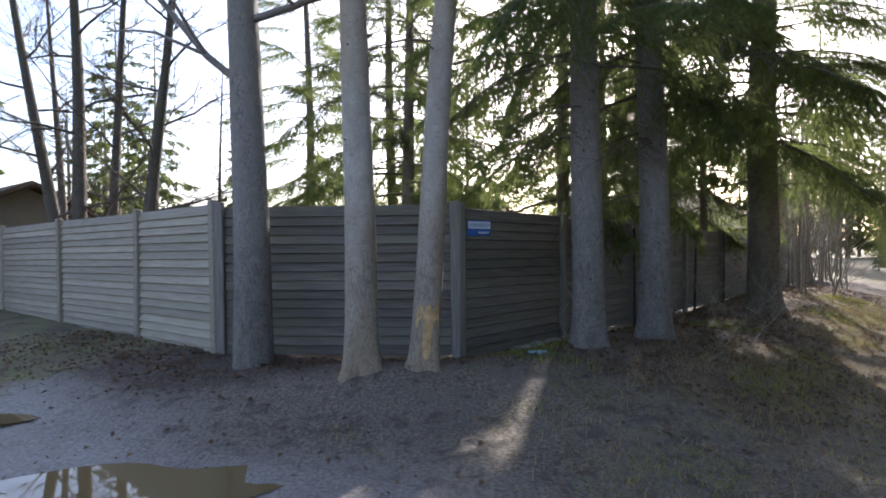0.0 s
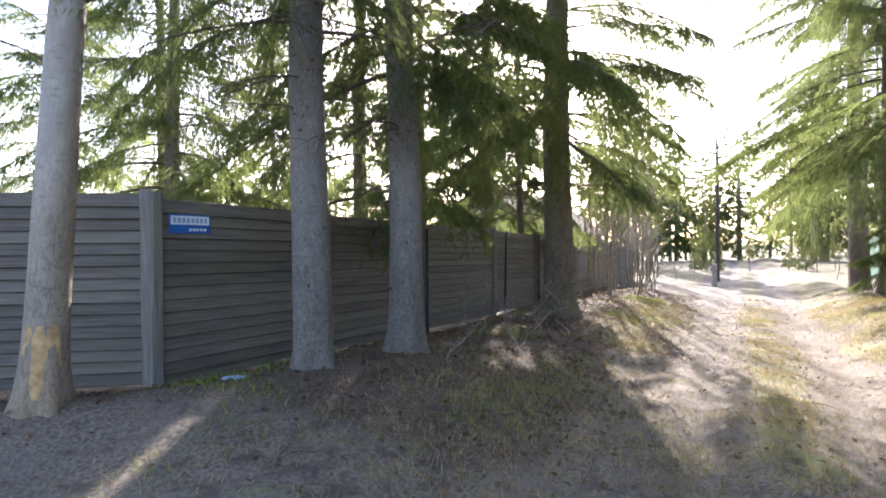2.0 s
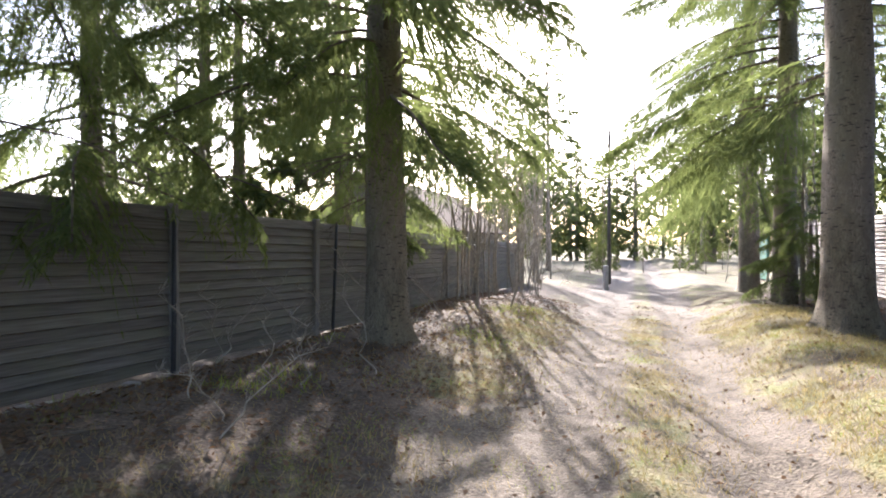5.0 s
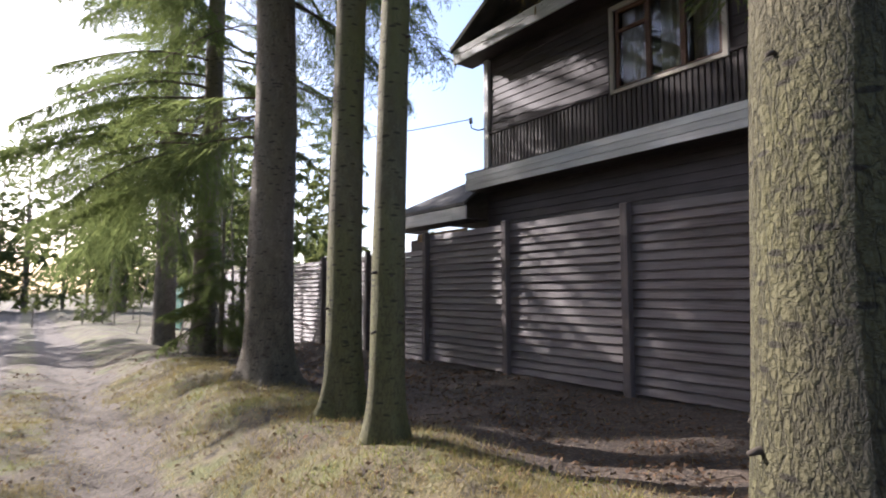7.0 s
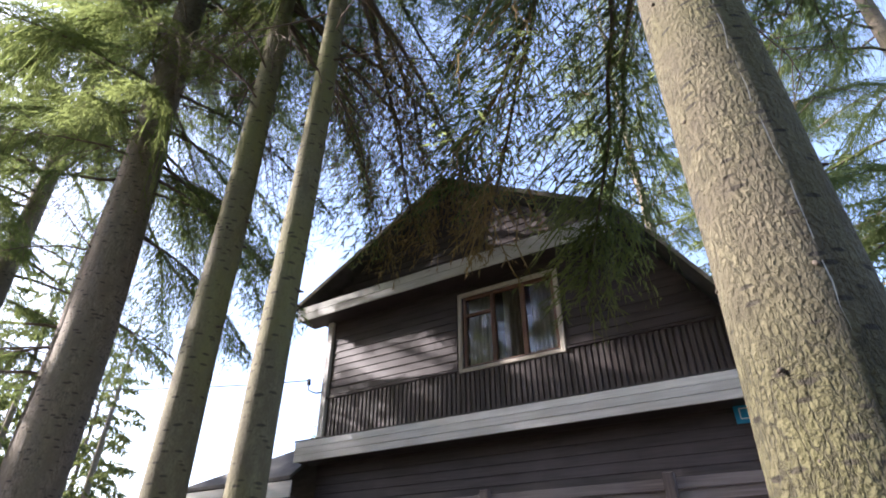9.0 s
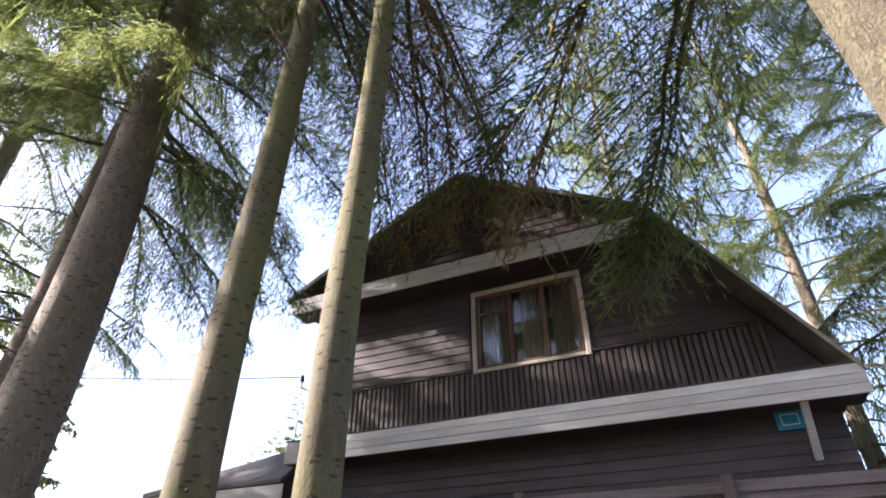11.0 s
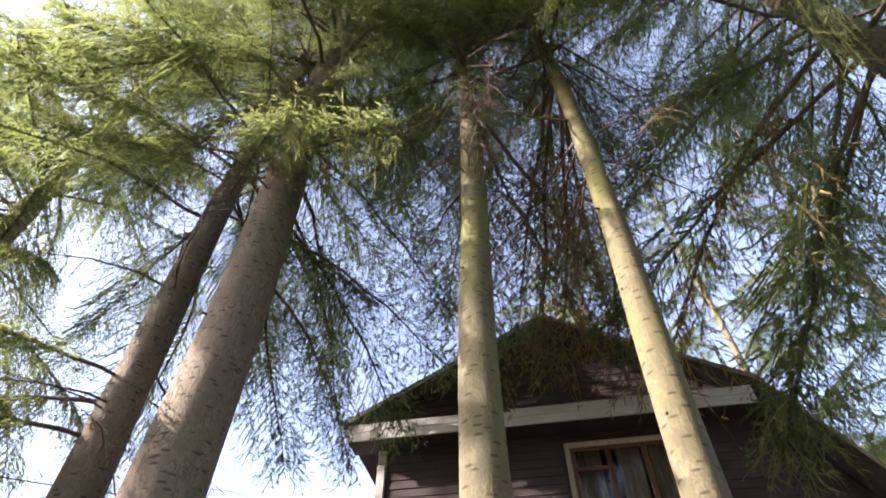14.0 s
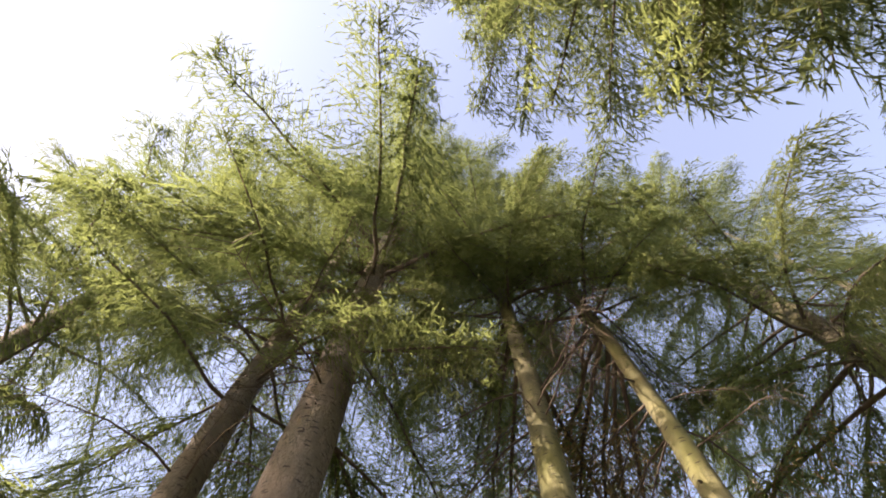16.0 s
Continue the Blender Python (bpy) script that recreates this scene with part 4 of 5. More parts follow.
def resin_streak(tree, axis_at):
    """Pale run of resin down the thick trunk."""
    rng = random.Random(2)
    vs, fs = [], []
    for k in range(40):
        z = 1.9 + 0.085 * k
        a = radians(160) + 0.035 * math.sin(k * 0.35) + rng.gauss(0, 0.012)
        r = 0.274 * (1 - 0.93 * z / 21) * 1.045
        half = rng.uniform(0.001, 0.0045) / 0.3 * (1 if k % 7 else 0.3)
        for q in (-half, half):
            cx, cy = axis_at(z)
            vs.append((cx + r * math.cos(a + q), cy + r * math.sin(a + q), z))
        if k and k % 4:
            fs.append((2 * k - 2, 2 * k - 1, 2 * k + 1, 2 * k))
    part("resin_streak", mesh_from("resin_streak", vs, fs, plain("dried resin", (0.38, 0.36, 0.31), 0.5, vary=0.3, scale=20), True), None, tree, "pale dried resin run")


resin_streak(THICK, tree_axes[1])


def far_spruce_kit(seed, height, reach, boughs, low):
    """A distant spruce, its crown in one piece."""
    rng = np.random.default_rng(seed)
    tree = thing("spruce_tree", "distant dark green spruce", "tree", Matrix(), "distant spruces")
    v, f = tube([(0, 0, -0.3), (0, 0, height * 0.5), (0.1, 0, height)], [0.2, 0.11, 0.02], 7)
    part("trunk", mesh_from("trunk", v, f, SPRUCE_BARK, True), None, tree)
    pool = []
    for k in range(boughs):
        q = ((k + rng.random()) / boughs) ** 1.1
        size = reach * (1 - q) ** 0.8 * (0.6 + 0.5 * rng.random()) + 0.25
        m = turned(k * 2.399 + rng.normal(0, 0.3), 0.25 - 0.7 * q, size)
        pool.append(FAR_BOUGHS[k % 3][2][2] @ m.T + np.array([0, 0, height * (low + (0.99 - low) * q)]))
    part("crown", tris("crown", [(np.concatenate(pool), FAR_NEEDLES)]), None, tree)
    return tree


def far_forest():
    kinds = [far_spruce_kit(101, 17, 3.0, 70, 0.12), far_spruce_kit(102, 14, 2.6, 60, 0.1), far_spruce_kit(103, 19, 3.2, 66, 0.3)]
    rng = random.Random(14)
    spots = []
    for k in range(34):
        u = rng.uniform(20, 62)
        v = rng.choice([-1, 1]) * rng.uniform(3.2, 17) + (1.0 if u < 30 else 0)
        spots.append((u, v))
    spots += [(rng.uniform(58, 75), rng.uniform(-9, 9)) for _ in range(10)]
    spots += [(rng.uniform(31, 38), rng.uniform(-3, 5)) for _ in range(12)]
    spots += [(rng.uniform(9, 40), rng.uniform(16, 40)) for _ in range(14)]
    spots += [(rng.uniform(-30, 5), rng.uniform(16, 36)) for _ in range(8)]
    spots += [(rng.uniform(-5, 30), rng.uniform(-46, -22)) for _ in range(14)]
    spots += [(rng.uniform(-40, -22), rng.uniform(-30, 20)) for _ in range(10)]
    for k, (u, v) in enumerate(spots):
        s = rng.uniform(0.6, 1.0)
        if u < 34 and -15 < v < -3:  # open ground beside the lane's far end
            u += 34
        if 9 < u < 30 and v > 16:  # low young trees behind the house
            s *= 0.5
        if 31 < u < 38 and -3 < v < 5:  # low young trees where the lane turns off
            s *= 0.22
        p = on_land(at(u, v))
        m = Matrix.Translation(p) @ Matrix.Rotation(rng.uniform(0, 6.28), 4, "Z")
        t = kinds[k] if k < 3 else copy_thing(kinds[k % 3], m)
        t.matrix_basis = m
        t.scale = (s, s, s * rng.uniform(0.9, 1.1))


far_forest()


# ---- pale dead trunks and the bare tree at the fence corner ----
def snag(label, base, height, r0, lean, mat, seed, stripped=False, twigs=0):
    t = thing("tree_trunk", label, "tree", Matrix.Translation(on_land(base)), "trunks at the fence corner")
    me, centre = trunk_mesh("trunk", height, r0, lean, mat, seed, 24, 0.75)
    part("trunk", me, None, t)
    rng = random.Random(seed)
    for k in range(16):
        z, a = rng.uniform(1.2, 7), rng.uniform(0, 6.283)
        cx, cy = centre(z)
        r = r0 * (1 - 0.93 * z / height) * 0.97
        part("branch_stub", STUBS[k % 4], None, t, m=pose(cx + r * math.cos(a), cy + r * math.sin(a), z, 0, -20, math.degrees(a)))
    for k in range(twigs):
        z, a = rng.uniform(2.2, 9), rng.uniform(0, 6.283)
        cx, cy = centre(z)
        s = rng.uniform(0.8, 2.2)
        part("dead_branch", DEAD[k % 5], None, t, m=pose(cx, cy, z, 0, -15, math.degrees(a)) @ Matrix.Diagonal((s, s, s, 1)))
    if stripped:
        j = Joined()
        for a0 in (-2.0, -1.45, -0.9):
            rows = []
            for k in range(7):
                z = 0.08 + 0.5 * k / 6
                cx, cy = centre(z)
                half = 0.34 * math.sin(3.1416 * (k + 0.4) / 7) + 0.05
                r = r0 * 1.04 * (1 + 0.2 * math.exp(-z / 0.22))
                rows.append([Vector((cx + r * math.cos(a0 + half * q), cy + r * math.sin(a0 + half * q), z)) for q in (-1, -0.4, 0.4, 1)])
            vs = [p for row in rows for p in row]
            fs = [(4 * k + q, 4 * k + q + 1, 4 * k + q + 5, 4 * k + q + 4) for k in range(6) for q in range(3)]
            j.add(vs, fs)
        part("stripped_patch", j.mesh("stripped_patch", RAW_WOOD), None, t, "bare orange wood where bark is gone")
    return t


snag("pale grey dead trunk without bark before the fence", (-0.8, 5.16), 15, 0.155, (0.0, 0.0), GREY_BARK, 61, twigs=10)
snag("leaning pale grey trunk, orange bare wood at its foot", (-0.2, 5.18), 14, 0.135, (0.08, 0.01), GREY_BARK, 62, stripped=True, twigs=14)


def bare_branch(j, p, d, length, r, rng, depth):
    """A crooked bare branch with its side branches."""
    pts, rad = [p], [r]
    n = 5
    q, way = p, d
    for k in range(n):
        way = (way + Vector((rng.gauss(0, 0.16), rng.gauss(0, 0.16), rng.gauss(0.05, 0.12)))).normalized()
        q = q + way * (length / n)
        pts.append(q)
        rad.append(r * (1 - 0.8 * (k + 1) / n) + 0.0012)
        if depth > 0:
            for _ in range(2 if depth > 1 else 3):
                if rng.random() < 0.75:
                    sd = (way + Vector((rng.gauss(0, 0.75), rng.gauss(0, 0.75), rng.gauss(0.05, 0.5)))).normalized()
                    bare_branch(j, q, sd, length * rng.uniform(0.3, 0.55), rad[-1] * 0.55, rng, depth - 1)
    j.add(*tube(pts, rad, 5 if r > 0.02 else 3))


def bare_tree(label, base, height, r0, lean, seed, limbs, low, mat=DARK_BARK, reach=0.3, spread=0.9):
    rng = random.Random(seed)
    t = thing("bare_tree", label, "tree", Matrix.Translation(on_land(base)), "bare trees")
    me, centre = trunk_mesh("trunk", height, r0, lean, mat, seed, 18, 0.2)
    part("trunk", me, None, t)
    for k in range(limbs):
        z = low + (height * 0.92 - low) * ((k + rng.random()) / limbs)
        a = k * 2.4 + rng.uniform(-0.5, 0.5)
        cx, cy = centre(z)
        j = Joined()
        bare_branch(j, Vector((cx, cy, z)), Vector((math.cos(a) * spread, math.sin(a) * spread, rng.uniform(0.1, 0.7))).normalized(), reach * (height - 0.75 * z) * rng.uniform(0.7, 1.1), r0 * 0.26 * (1 - 0.7 * z / height) + 0.004, rng, 2)
        part("branch", j.mesh("branch", mat), None, t)
    return t


corner = bare_tree("dark grey-brown trunk at the fence corner", (-2.12, 5.95), 15, 0.205, (-0.006, 0.0), 71, 9, 3.4, reach=0.25)
j = Joined()
bare_branch(j, Vector((0, 0, 3.05)), Vector((-0.75, 0.1, 0.62)).normalized(), 3.4, 0.05, random.Random(4), 1)
part("branch", j.mesh("branch", DARK_BARK), None, corner)
for (x, y), h, r, ln, sd in zip([(-7.3, 10.6), (-7.05, 10.5), (-6.7, 10.7), (-5.6, 10.0), (-8.6, 12.4), (-5.2, 12.5)], [10, 11, 10, 9, 9, 6], [0.13, 0.15, 0.11, 0.14, 0.1, 0.05], [(-0.16, 0), (-0.01, 0), (0.07, 0.02), (0.1, 0), (-0.08, 0.05), (0.03, 0)], range(81, 87)):
    bare_tree("bare deciduous tree behind the road fence", (x, y), h, r, ln, sd, 12, 1.6, mat=BARE_BARK)


# ---- saplings along the lane ----
def sapling_kit(seed, height, r):
    rng = random.Random(seed)
    j = Joined()
    pts, rad = [], []
    x = y = 0.0
    for k in range(9):
        f = k / 8
        pts.append(Vector((x, y, -0.1 + height * f)))
        rad.append(r * (1 - 0.85 * f) + 0.002)
        x += rng.gauss(0.04, 0.09)
        y += rng.gauss(0, 0.09)
    j.add(*tube(pts, rad, 6))
    stem = j.mesh("stem", SAPLING)
    j = Joined()
    for k in range(26):
        f = rng.uniform(0.2, 0.98)
        p = pts[min(7, int(f * 8))].lerp(pts[min(8, int(f * 8) + 1)], f * 8 % 1)
        a = rng.uniform(0, 6.283)
        bare_branch(j, p, Vector((math.cos(a) * 0.7, math.sin(a) * 0.7, 0.6)).normalized(), height * 0.24 * (1.2 - f), r * 0.3, rng, 0)
    return stem, j.mesh("twig_spray", SAPLING)


def saplings():
    kinds = [sapling_kit(200 + k, 3.5 + 0.9 * k, 0.016 + 0.006 * k) for k in range(5)]
    rng = random.Random(6)
    brush = random.Random(9)
    for k in range(66):
        u, v = rng.uniform(10.5, 25), rng.uniform(-5.0, -3.4)
        if k > 51:
            u, v = brush.uniform(10, 19), brush.uniform(-3.6, -2.5)
        elif k > 42:
            u, v = rng.uniform(14, 24), rng.uniform(3.2, 5.0)
        p = on_land(at(u, v))
        s = rng.uniform(0.7, 1.15) * (0.75 if k > 51 else 1)
        m = Matrix.Translation(p) @ Matrix.Rotation(rng.uniform(0, 6.28), 4, "Z") @ Matrix.Rotation(rng.gauss(0, 0.05), 4, "X") @ Matrix.Diagonal((s, s, s, 1))
        ob = thing("sapling", "thin bare sapling at the lane's edge", "sapling", m, "saplings")
        for name, me in zip(("stem", "twig_spray"), kinds[k % 5]):
            tagged(part(name, me, None, ob), kind="stuff" if name == "twig_spray" else "")
    shrub = sapling_kit(230, 1.3, 0.008)
    for k in range(60):
        u, v = rng.uniform(0.5, 22), rng.uniform(-4.7, -2.4)
        p = on_land(at(u, v))
        s = rng.uniform(0.5, 1.1)
        m = Matrix.Translation(p) @ Matrix.Rotation(rng.uniform(0, 6.28), 4, "Z") @ Matrix.Rotation(rng.gauss(0, 0.25), 4, "X") @ Matrix.Diagonal((s, s, s * 0.9, 1))
        ob = thing("shrub", "leafless twiggy shrub before the fence", "shrub", m, "shrubs")
        for name, me in zip(("stem", "twig_spray"), shrub):
            tagged(part(name, me, None, ob), kind="stuff" if name == "twig_spray" else "")


saplings()


# ---- things along the walk ----
def name_board(label, m, width, height, back, band, text=""):
    """A small enamel street sign: coloured plate, white band, writing."""
    s = thing("street_sign", label, "sign", m)
    part("plate", block(width, 0.006, height, 0.002), back, s)
    part("band", block(width * 0.93, 0.004, height * 0.46, 0.001, (0, -0.005, height * 0.19)), WHITE_SIGN, s, "white name band")
    if text:
        cu = bpy.data.curves.new("lettering", "FONT")
        cu.body, cu.size, cu.extrude, cu.align_x, cu.align_y = text, height * 0.44, 0.0006, "CENTER", "CENTER"
        ob = bpy.data.objects.new("lettering", cu)
        me = bpy.data.meshes.new_from_object(ob)
        me.materials.append(BLUE_SIGN)
        bpy.data.objects.remove(ob)
        part("lettering", me, None, s, m=pose(-width * 0.02, -0.0085, height * 0.19, 90, 0, 0))
    else:
        for k in range(8):
            part("letter_bar", block(width * 0.07, 0.002, height * 0.26, 0, (width * (-0.38 + 0.108 * k), -0.0085, height * 0.19)), band, s)
    for k in range(5):
        part("letter_bar", block(width * 0.06, 0.002, height * 0.13, 0, (width * (0.0 + 0.09 * k), -0.0045, -height * 0.3)), WHITE_SIGN, s)
    return s


run = Vector((0.681, 0.732, 0))
p = Vector((0.15, 6.47, 0)) + run * 0.4 + Vector((0.732, -0.681, 0)) * 0.045
GREY_BLUE = plain("faded blue print", (0.25, 0.4, 0.55), 0.5)
name_board("small blue and white street sign on the grey fence", pose(p.x, p.y, 1.71, 0, 0, 47.1), 0.46, 0.19, BLUE_SIGN, GREY_BLUE)
p = at(1.42, 5.35 - 0.09)
name_board("blue and white street sign on the slatted fence", pose(p.x, p.y, 2.13, 0, 0, LANE_YAW + 180), 0.56, 0.2, BLUE_SIGN, BLUE_SIGN, "ОЧНАЯ")
p = at(2.21, 6.12)
num = thing("house_number_plate", "light blue plate under the house eaves", "sign", pose(p.x, p.y, 2.97, 0, 0, LANE_YAW + 180))
part("plate", block(0.25, 0.008, 0.19, 0.003), SKY_SIGN, num)
for z in (-0.05, 0.05):
    part("letter_bar", block(0.15, 0.003, 0.012, 0, (0, -0.006, z)), WHITE_SIGN, num)
for x in (-0.075, 0.075):
    part("letter_bar", block(0.012, 0.003, 0.1, 0, (x, -0.006, 0)), WHITE_SIGN, num)


def lean_to():
    """Low side building against the house, with a felt roof and a whitish eaves board."""
    o = at(8.02, 6.16)
    h = thing("lean_to", "low dark lean-to with whitish eaves beside the house", "shed", pose(o.x, o.y, 0, 0, 0, LANE_YAW))
    # local x on along the lane, y towards the lane
    part("wall", block(2.2, 0.1, 2.4, 0, (1.1, 0.0, 1.2)), HOUSE_WOOD, h)
    part("wall", block(0.1, 5.0, 2.4, 0, (2.2, -2.5, 1.2)), HOUSE_WOOD, h)
    part("eaves_board", block(2.42, 0.03, 0.22, 0.005, (1.19, 0.47, 2.68)), WHITE_WOOD, h, "whitish eaves board")
    part("eaves_board", block(0.03, 1.0, 0.22, 0.005, (2.41, -0.02, 2.68)), WHITE_WOOD, h)
    bm = bmesh.new()
    low = [(0.0, 0.5, 2.8), (2.44, 0.5, 2.8), (2.44, -5.2, 2.8), (0.0, -5.2, 3.5), (0.0, -0.4, 3.5)]
    a, b = [bm.verts.new(q) for q in low], [bm.verts.new((x, y, z + 0.05)) for x, y, z in low]
    for ring in ((0, 1, 4), (1, 2, 3, 4)):
        bm.faces.new([a[k] for k in ring][::-1])
        bm.faces.new([b[k] for k in ring])
    for k in range(5):
        bm.faces.new((a[k], a[(k + 1) % 5], b[(k + 1) % 5], b[k]))
    part("roof", bm, ROOFING, h, "dark felt roof")
    part("soffit", block(2.4, 0.45, 0.02, 0, (1.19, 0.24, 2.585)), HOUSE_WOOD, h)
    part("plank", block(1.5, 0.03, 0.14, 0.004, (1.15, 0.1, 2.42)), RAW_WOOD, h, "fresh orange plank under the eaves")


lean_to()


def garden_house(label, base, yaw, w, d, wall, ridge):
    """A house behind the grey fence: walls and a pitched roof with its overhang."""
    h = thing("house", label, "house", pose(*base, 0, 0, 0, yaw))
    part("wall", block(w, d, wall + 0.3, 0, (0, 0, wall / 2 - 0.15)), FENCE_WOOD, h, "weathered grey walls")
    for sgn in (-1, 1):
        bm = bmesh.new()
        prof = [(-w / 2 - 0.4, sgn * (d / 2 + 0.5), wall - 0.3), (w / 2 + 0.4, sgn * (d / 2 + 0.5), wall - 0.3), (w / 2 + 0.4, 0, ridge), (-w / 2 - 0.4, 0, ridge)]
        a, b = [bm.verts.new(q) for q in prof], [bm.verts.new((x, y, z + 0.1)) for x, y, z in prof]
        bm.faces.new(a)
        bm.faces.new(b[::-1])
        for k in range(4):
            bm.faces.new((a[k], a[(k + 1) % 4], b[(k + 1) % 4], b[k]))
        bmesh.ops.recalc_face_normals(bm, faces=bm.faces[:])
        part("roof", bm, BROWN_ROOF, h, "brown pitched roof")
    for sgn in (-1, 1):
        bm = bmesh.new()
        q = [bm.verts.new((sgn * w / 2, y, z)) for y, z in ((-d / 2, wall), (d / 2, wall), (0, ridge - 0.05))]
        f = bm.faces.new(q)
        r = bmesh.ops.extrude_face_region(bm, geom=[f])
        bmesh.ops.translate(bm, vec=(-sgn * 0.1, 0, 0), verts=[e for e in r["geom"] if isinstance(e, bmesh.types.BMVert)])
        part("gable", bm, FENCE_WOOD, h)


p = at(26.5, -11.0)
garden_house("long low house with a brown roof behind the fence", (p.x, p.y), LANE_YAW, 12.5, 5.5, 2.3, 4.4)
garden_house("brown-roofed shed behind the road fence", (-12.2, 14.6), 143, 6, 4.5, 1.9, 3.0)


# ---- pole, cables ----
def cable(a, b, sag, r=0.008):
    a, b = Vector(a), Vector(b)
    pts = [a.lerp(b, k / 16) + Vector((0, 0, -4 * sag * (k / 16) * (1 - k / 16))) for k in range(17)]
    v, f = tube(pts, [r] * 17, 5)
    ob = new("overhead_cable", mesh_from("overhead_cable", v, f, BLACK_CABLE, True))
    tagged(ob, "thin overhead cable across the lane", "cable", "cables")


def utility_pole():
    p = on_land(at(20.7, -1.0))
    t = thing("utility_pole", "slim dark wooden utility pole on a concrete foot", "pole", Matrix.Translation(p))
    v, f = tube([(0, 0, 0.2), (0, 0, 3), (0.03, 0, 5.9)], [0.075, 0.062, 0.045], 10)
    part("post", mesh_from("post", v, f, POLE_WOOD, True), None, t)
    part("foot", block(0.16, 0.16, 1.2, 0.02, (-0.15, 0, 0.3)), CONCRETE, t, "concrete foot")
    for z in (5.4, 5.7):
        v, f = tube([(0.02, -0.02, z), (0.12, -0.1, z), (0.12, -0.1, z + 0.1)], [0.01, 0.01, 0.02], 6)
        part("insulator", mesh_from("insulator", v, f, WHITE_SIGN, True), None, t)
    return p


top = utility_pole() + Vector((0.1, -0.1, 5.75))
cable(top, at(8.08, 5.86, 4.27), 0.5)
cable(top, at(48, 6, 6.2), 0.6)
cable(at(8.0, 6.3, 4.3), at(13.5, 16, 5.0), 0.25)


# ---- green gate at the lane's end ----
def green_gate():
    p = on_land(at(23.0, 4.6))
    t = thing("gate", "green metal gate at the edge of the lane", "gate", Matrix.Translation(p) @ Matrix.Rotation(radians(LANE_YAW), 4, "Z"))
    for k in range(12):
        part("sheet", block(0.2, 0.02, 1.6, 0.004, (0.205 * k, 0, 0.85)), GREEN_PAINT, t)
    for x in (-0.1, 2.45):
        part("post", block(0.08, 0.08, 1.9, 0.01, (x, 0, 0.85)), GREEN_PAINT, t)


green_gate()


# ---- litter, grass, twigs ----
def scatter(count, seed, keep, u0=-8, u1=16, v0=-5.2, v1=5.2):
    """Places on the ground, kept by a chance that keep() gives."""
    rng = np.random.default_rng(seed)
    u, v = rng.uniform(u0, u1, count), rng.uniform(v0, v1, count)
    x, y = START.x + AHEAD.x * u + ACROSS.x * v, START.y + AHEAD.y * u + ACROSS.y * v
    ok = (rng.random(count) < keep(x, y, u, v)) & (inside(x, y) < -0.03)
    return x[ok], y[ok], rng


def leaves():
    def keep(x, y, u, v):
        lit, gr = cover(x, y)
        return 0.04 + 0.8 * lit * (0.55 + 0.45 * waves(x, y, 0.8, 3.0)) + 0.06 * gr

    x, y, rng = scatter(210000, 1, keep, -9, 15, -11, 5.2)
    k = len(x)
    z = land(x, y) + rng.uniform(0.004, 0.028, k)
    a, s = rng.uniform(0, 6.283, k), rng.uniform(0.01, 0.032, k)
    n = unit(np.stack([rng.normal(0, 0.45, k), rng.normal(0, 0.45, k), np.ones(k)], -1))
    e = unit(np.cross(n, np.stack([np.cos(a), np.sin(a), 0 * a], -1)))
    g = np.cross(n, e)
    c = np.stack([x, y, z], -1)
    curl = rng.uniform(0, 0.5, k)[:, None] * n
    sx = s[:, None]
    quad = np.stack([c + e * sx, c + g * sx * 0.62 + curl * sx, c - e * sx, c - g * sx * 0.62 + curl * sx], 1)
    ob = new("leaf_litter", quads("leaf_litter", quad, DEAD_LEAF))
    tagged(ob, "brown dead leaves strewn over the ground", "leaves", kind="stuff")


def grass(name, label, mat, count, seed, keep, tall, wide):
    x, y, rng = scatter(count, seed, keep, -3, 12, -4.6, 4.6)
    k = len(x)
    base = np.stack([x, y, land(x, y) - 0.006], -1)
    a = rng.uniform(0, 6.283, k)
    h = tall * rng.uniform(0.4, 1.2, k)
    lean = rng.uniform(0.3, 1.5, k)
    side = np.stack([-np.sin(a), np.cos(a), 0 * a], -1) * wide
    tip = base + np.stack([np.cos(a) * h * lean, np.sin(a) * h * lean, h], -1)
    ob = new(name, tris(name, [(np.stack([base - side, base + side, tip], 1), mat)]))
    tagged(ob, label, "grass", kind="stuff")


leaves()
grass("dry_grass", "short matted dry yellow grass", DRY_GRASS, 420000, 2, lambda x, y, u, v: 0.75 * cover(x, y)[1] * (0.5 + 0.5 * waves(x, y, 0.9, 6.0)) + 0.02, 0.075, 0.003)
grass("green_grass", "fresh green grass and moss tufts", GREEN_GRASS, 200000, 3, lambda x, y, u, v: (0.6 * cover(x, y)[1] + 0.15 * step(-1, -2.5, v) + 0.2 * step(5, 3, u) * step(0.2, -0.8, v)) * step(0.15, 0.6, waves(x, y, 1.3, 9.0)), 0.05, 0.0026)
grass("bank_weeds", "low green weeds on the shaded bank by the fence", GREEN_GRASS, 90000, 7, lambda x, y, u, v: step(-1.5, -2.3, v) * step(0.3, 0.6, waves(x, y, 2.1, 4.0)) * 0.5, 0.09, 0.006)


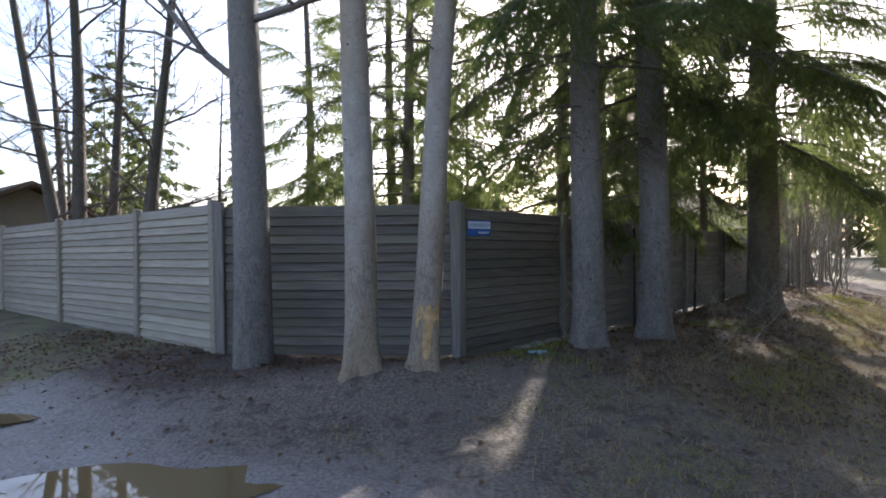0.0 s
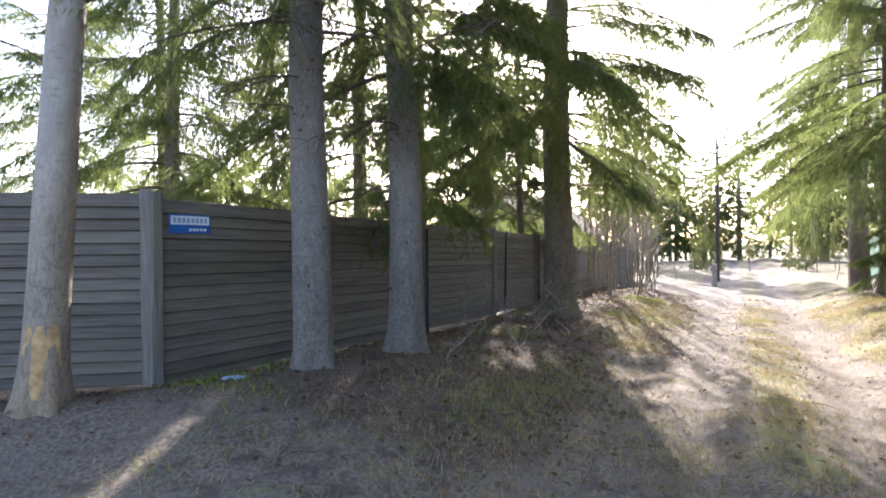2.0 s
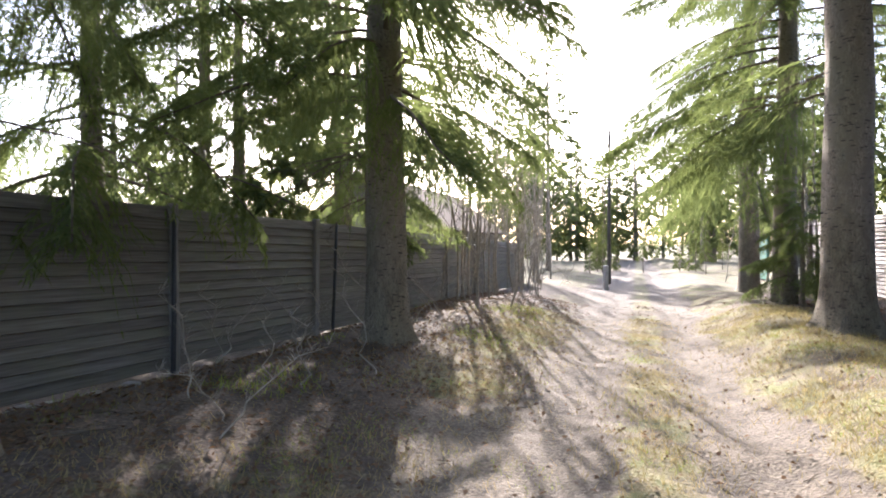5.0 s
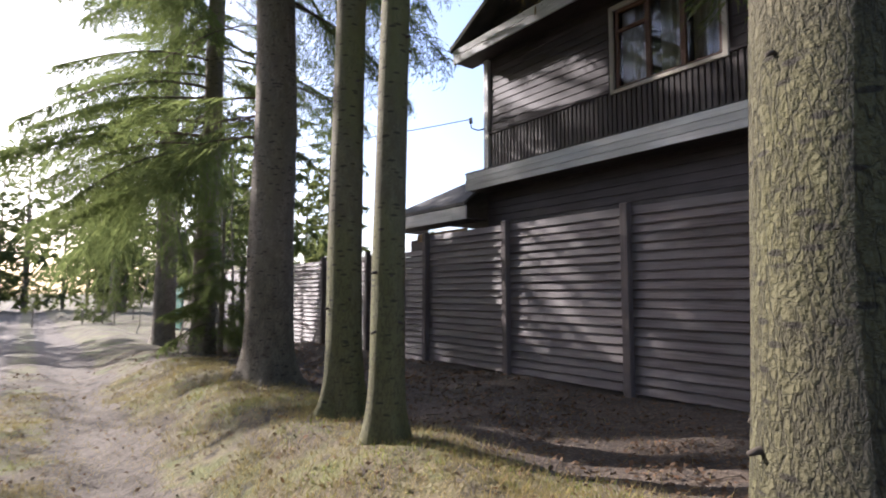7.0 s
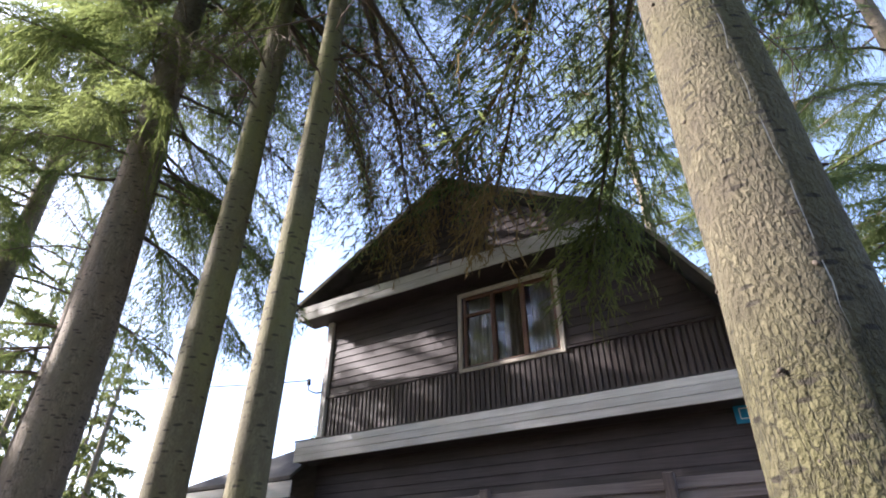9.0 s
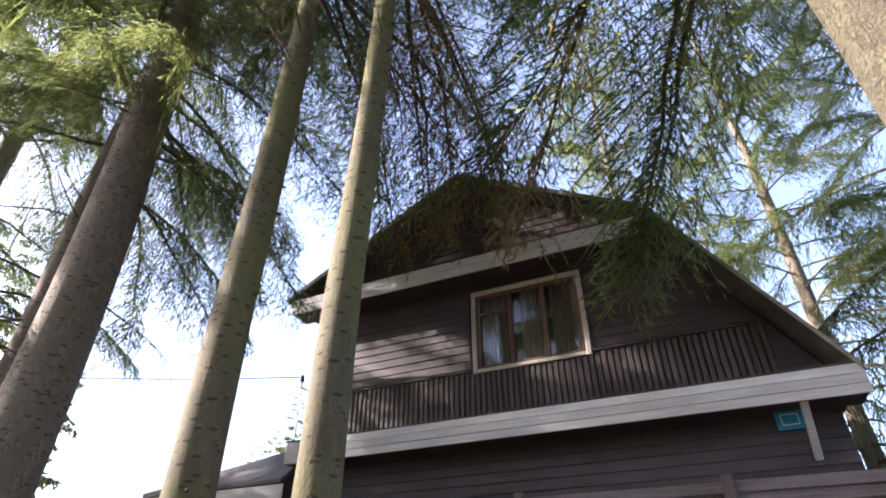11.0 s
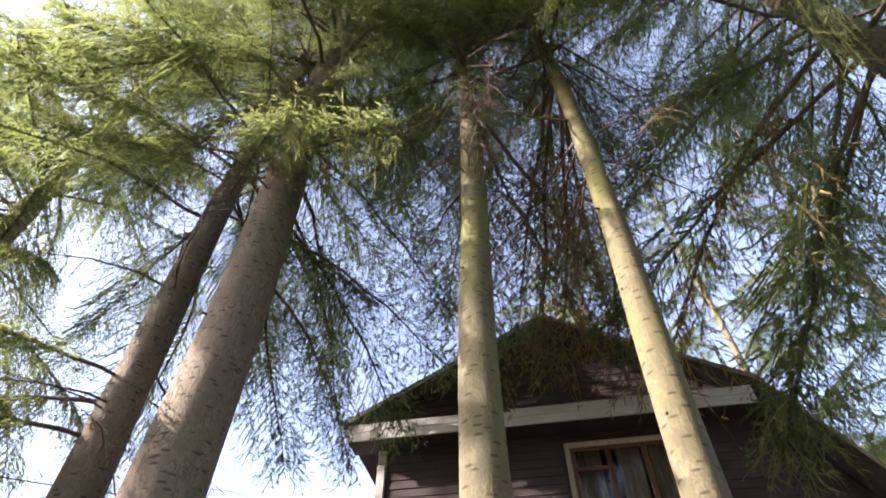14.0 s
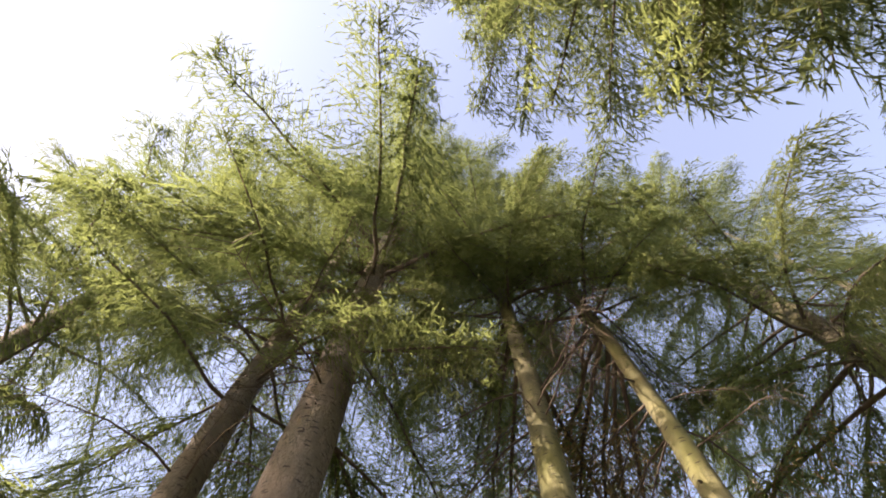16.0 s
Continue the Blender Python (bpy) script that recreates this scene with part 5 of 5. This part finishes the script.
def ground_twigs():
    def keep(x, y, u, v):
        return 0.1 + 0.7 * cover(x, y)[0]

    x, y, rng = scatter(2600, 7, keep, -8, 14, -9, 5.2)
    j = Joined()
    for px, py in zip(x, y):
        a, l, r = rng.uniform(0, 6.283), rng.uniform(0.06, 0.4), rng.uniform(0.0018, 0.006)
        pts = []
        for t in (-0.5, -0.1, 0.25, 0.5):
            qx, qy = px + math.cos(a) * l * t + rng.normal(0, 0.012), py + math.sin(a) * l * t + rng.normal(0, 0.012)
            pts.append((qx, qy, float(land(qx, qy)) + r + rng.uniform(0, 0.012)))
        j.add(*tube(pts, [r, r, r * 0.8, r * 0.4], 4))
    ob = new("fallen_twigs", j.mesh("fallen_twigs", TWIG))
    tagged(ob, "fallen twigs scattered on the earth", "twigs", kind="stuff")
    x, y, rng = scatter(3000, 9, lambda x, y, u, v: 0.25 + 0 * x)
    pts = []
    for px, py in zip(x, y):
        s = rng.uniform(0.006, 0.022)
        c = np.array([px, py, float(land(px, py)) + s * 0.3])
        dirs = unit(rng.normal(size=(4, 3))) * s
        p4 = c + dirs
        pts += [p4[[0, 1, 2]], p4[[0, 2, 3]], p4[[0, 3, 1]], p4[[1, 3, 2]]]
    ob = new("clods", tris("clods", [(np.array(pts), STUB)]))
    tagged(ob, "small dark clods and cone scales on the lane", "clods", kind="stuff")


ground_twigs()


def stones():
    """Pale lumps of stone and mortar under the fence's lower edge."""
    rng = random.Random(12)
    for k in range(9):
        s = 1.2 + 0.38 * k + rng.uniform(-0.1, 0.1)
        x, y = 0.15 + 0.681 * s + 0.09, 6.47 + 0.732 * s - 0.085
        bm = bmesh.new()
        bmesh.ops.create_icosphere(bm, subdivisions=2, radius=1)
        for v in bm.verts:
            v.co *= 1 + 0.25 * noise.noise(v.co * 1.7 + Vector((k, 0, 0)))
        bmesh.ops.scale(bm, vec=(rng.uniform(0.1, 0.2), rng.uniform(0.07, 0.11), rng.uniform(0.04, 0.07)), verts=bm.verts[:])
        ob = new("stone", as_mesh("stone", bm, STONE))
        ob.matrix_basis = Matrix.Translation(on_land((x, y), 0.025)) @ Matrix.Rotation(radians(47 + rng.uniform(-15, 15)), 4, "Z")
        tagged(ob, "pale flat stone under the fence edge", "stone", "stones under the fence")
    bm = bmesh.new()
    bmesh.ops.create_grid(bm, x_segments=5, y_segments=4, size=0.5)
    for v in bm.verts:
        v.co.z = 0.12 * noise.noise(v.co * 4)
    bmesh.ops.scale(bm, vec=(0.2, 0.11, 0.2), verts=bm.verts[:])
    bmesh.ops.solidify(bm, geom=bm.faces[:], thickness=0.003)
    ob = new("plastic_scrap", as_mesh("plastic_scrap", bm, GREY_BLUE))
    ob.location = on_land((1.0, 5.75), 0.02)
    tagged(ob, "crumpled pale blue plastic scrap on the litter", "litter")


stones()


# ---- thin dark poles leaning against the long fence ----
for s, lean, tall in ((4.75, 1.0, 1.78), (7.95, 4.5, 1.8), (10.1, 2.0, 1.75)):
    q = on_land(Vector((0.15, 6.47, 0)) + run * s + Vector((0.732, -0.681, 0)) * 0.13, -0.2)
    v, f = tube([(0, 0, 0), (0.01, 0, tall * 0.5), (0, 0, tall + 0.25)], [0.03, 0.028, 0.026], 8)
    ob = new("fence_pole", mesh_from("fence_pole", v, f, BLACK_CABLE, True))
    ob.matrix_basis = Matrix.Translation(q) @ Matrix.Rotation(radians(47.1), 4, "Z") @ Matrix.Rotation(radians(lean), 4, "Y")
    tagged(ob, "thin dark pole leaning against the grey fence", "pole", "poles at the fence")
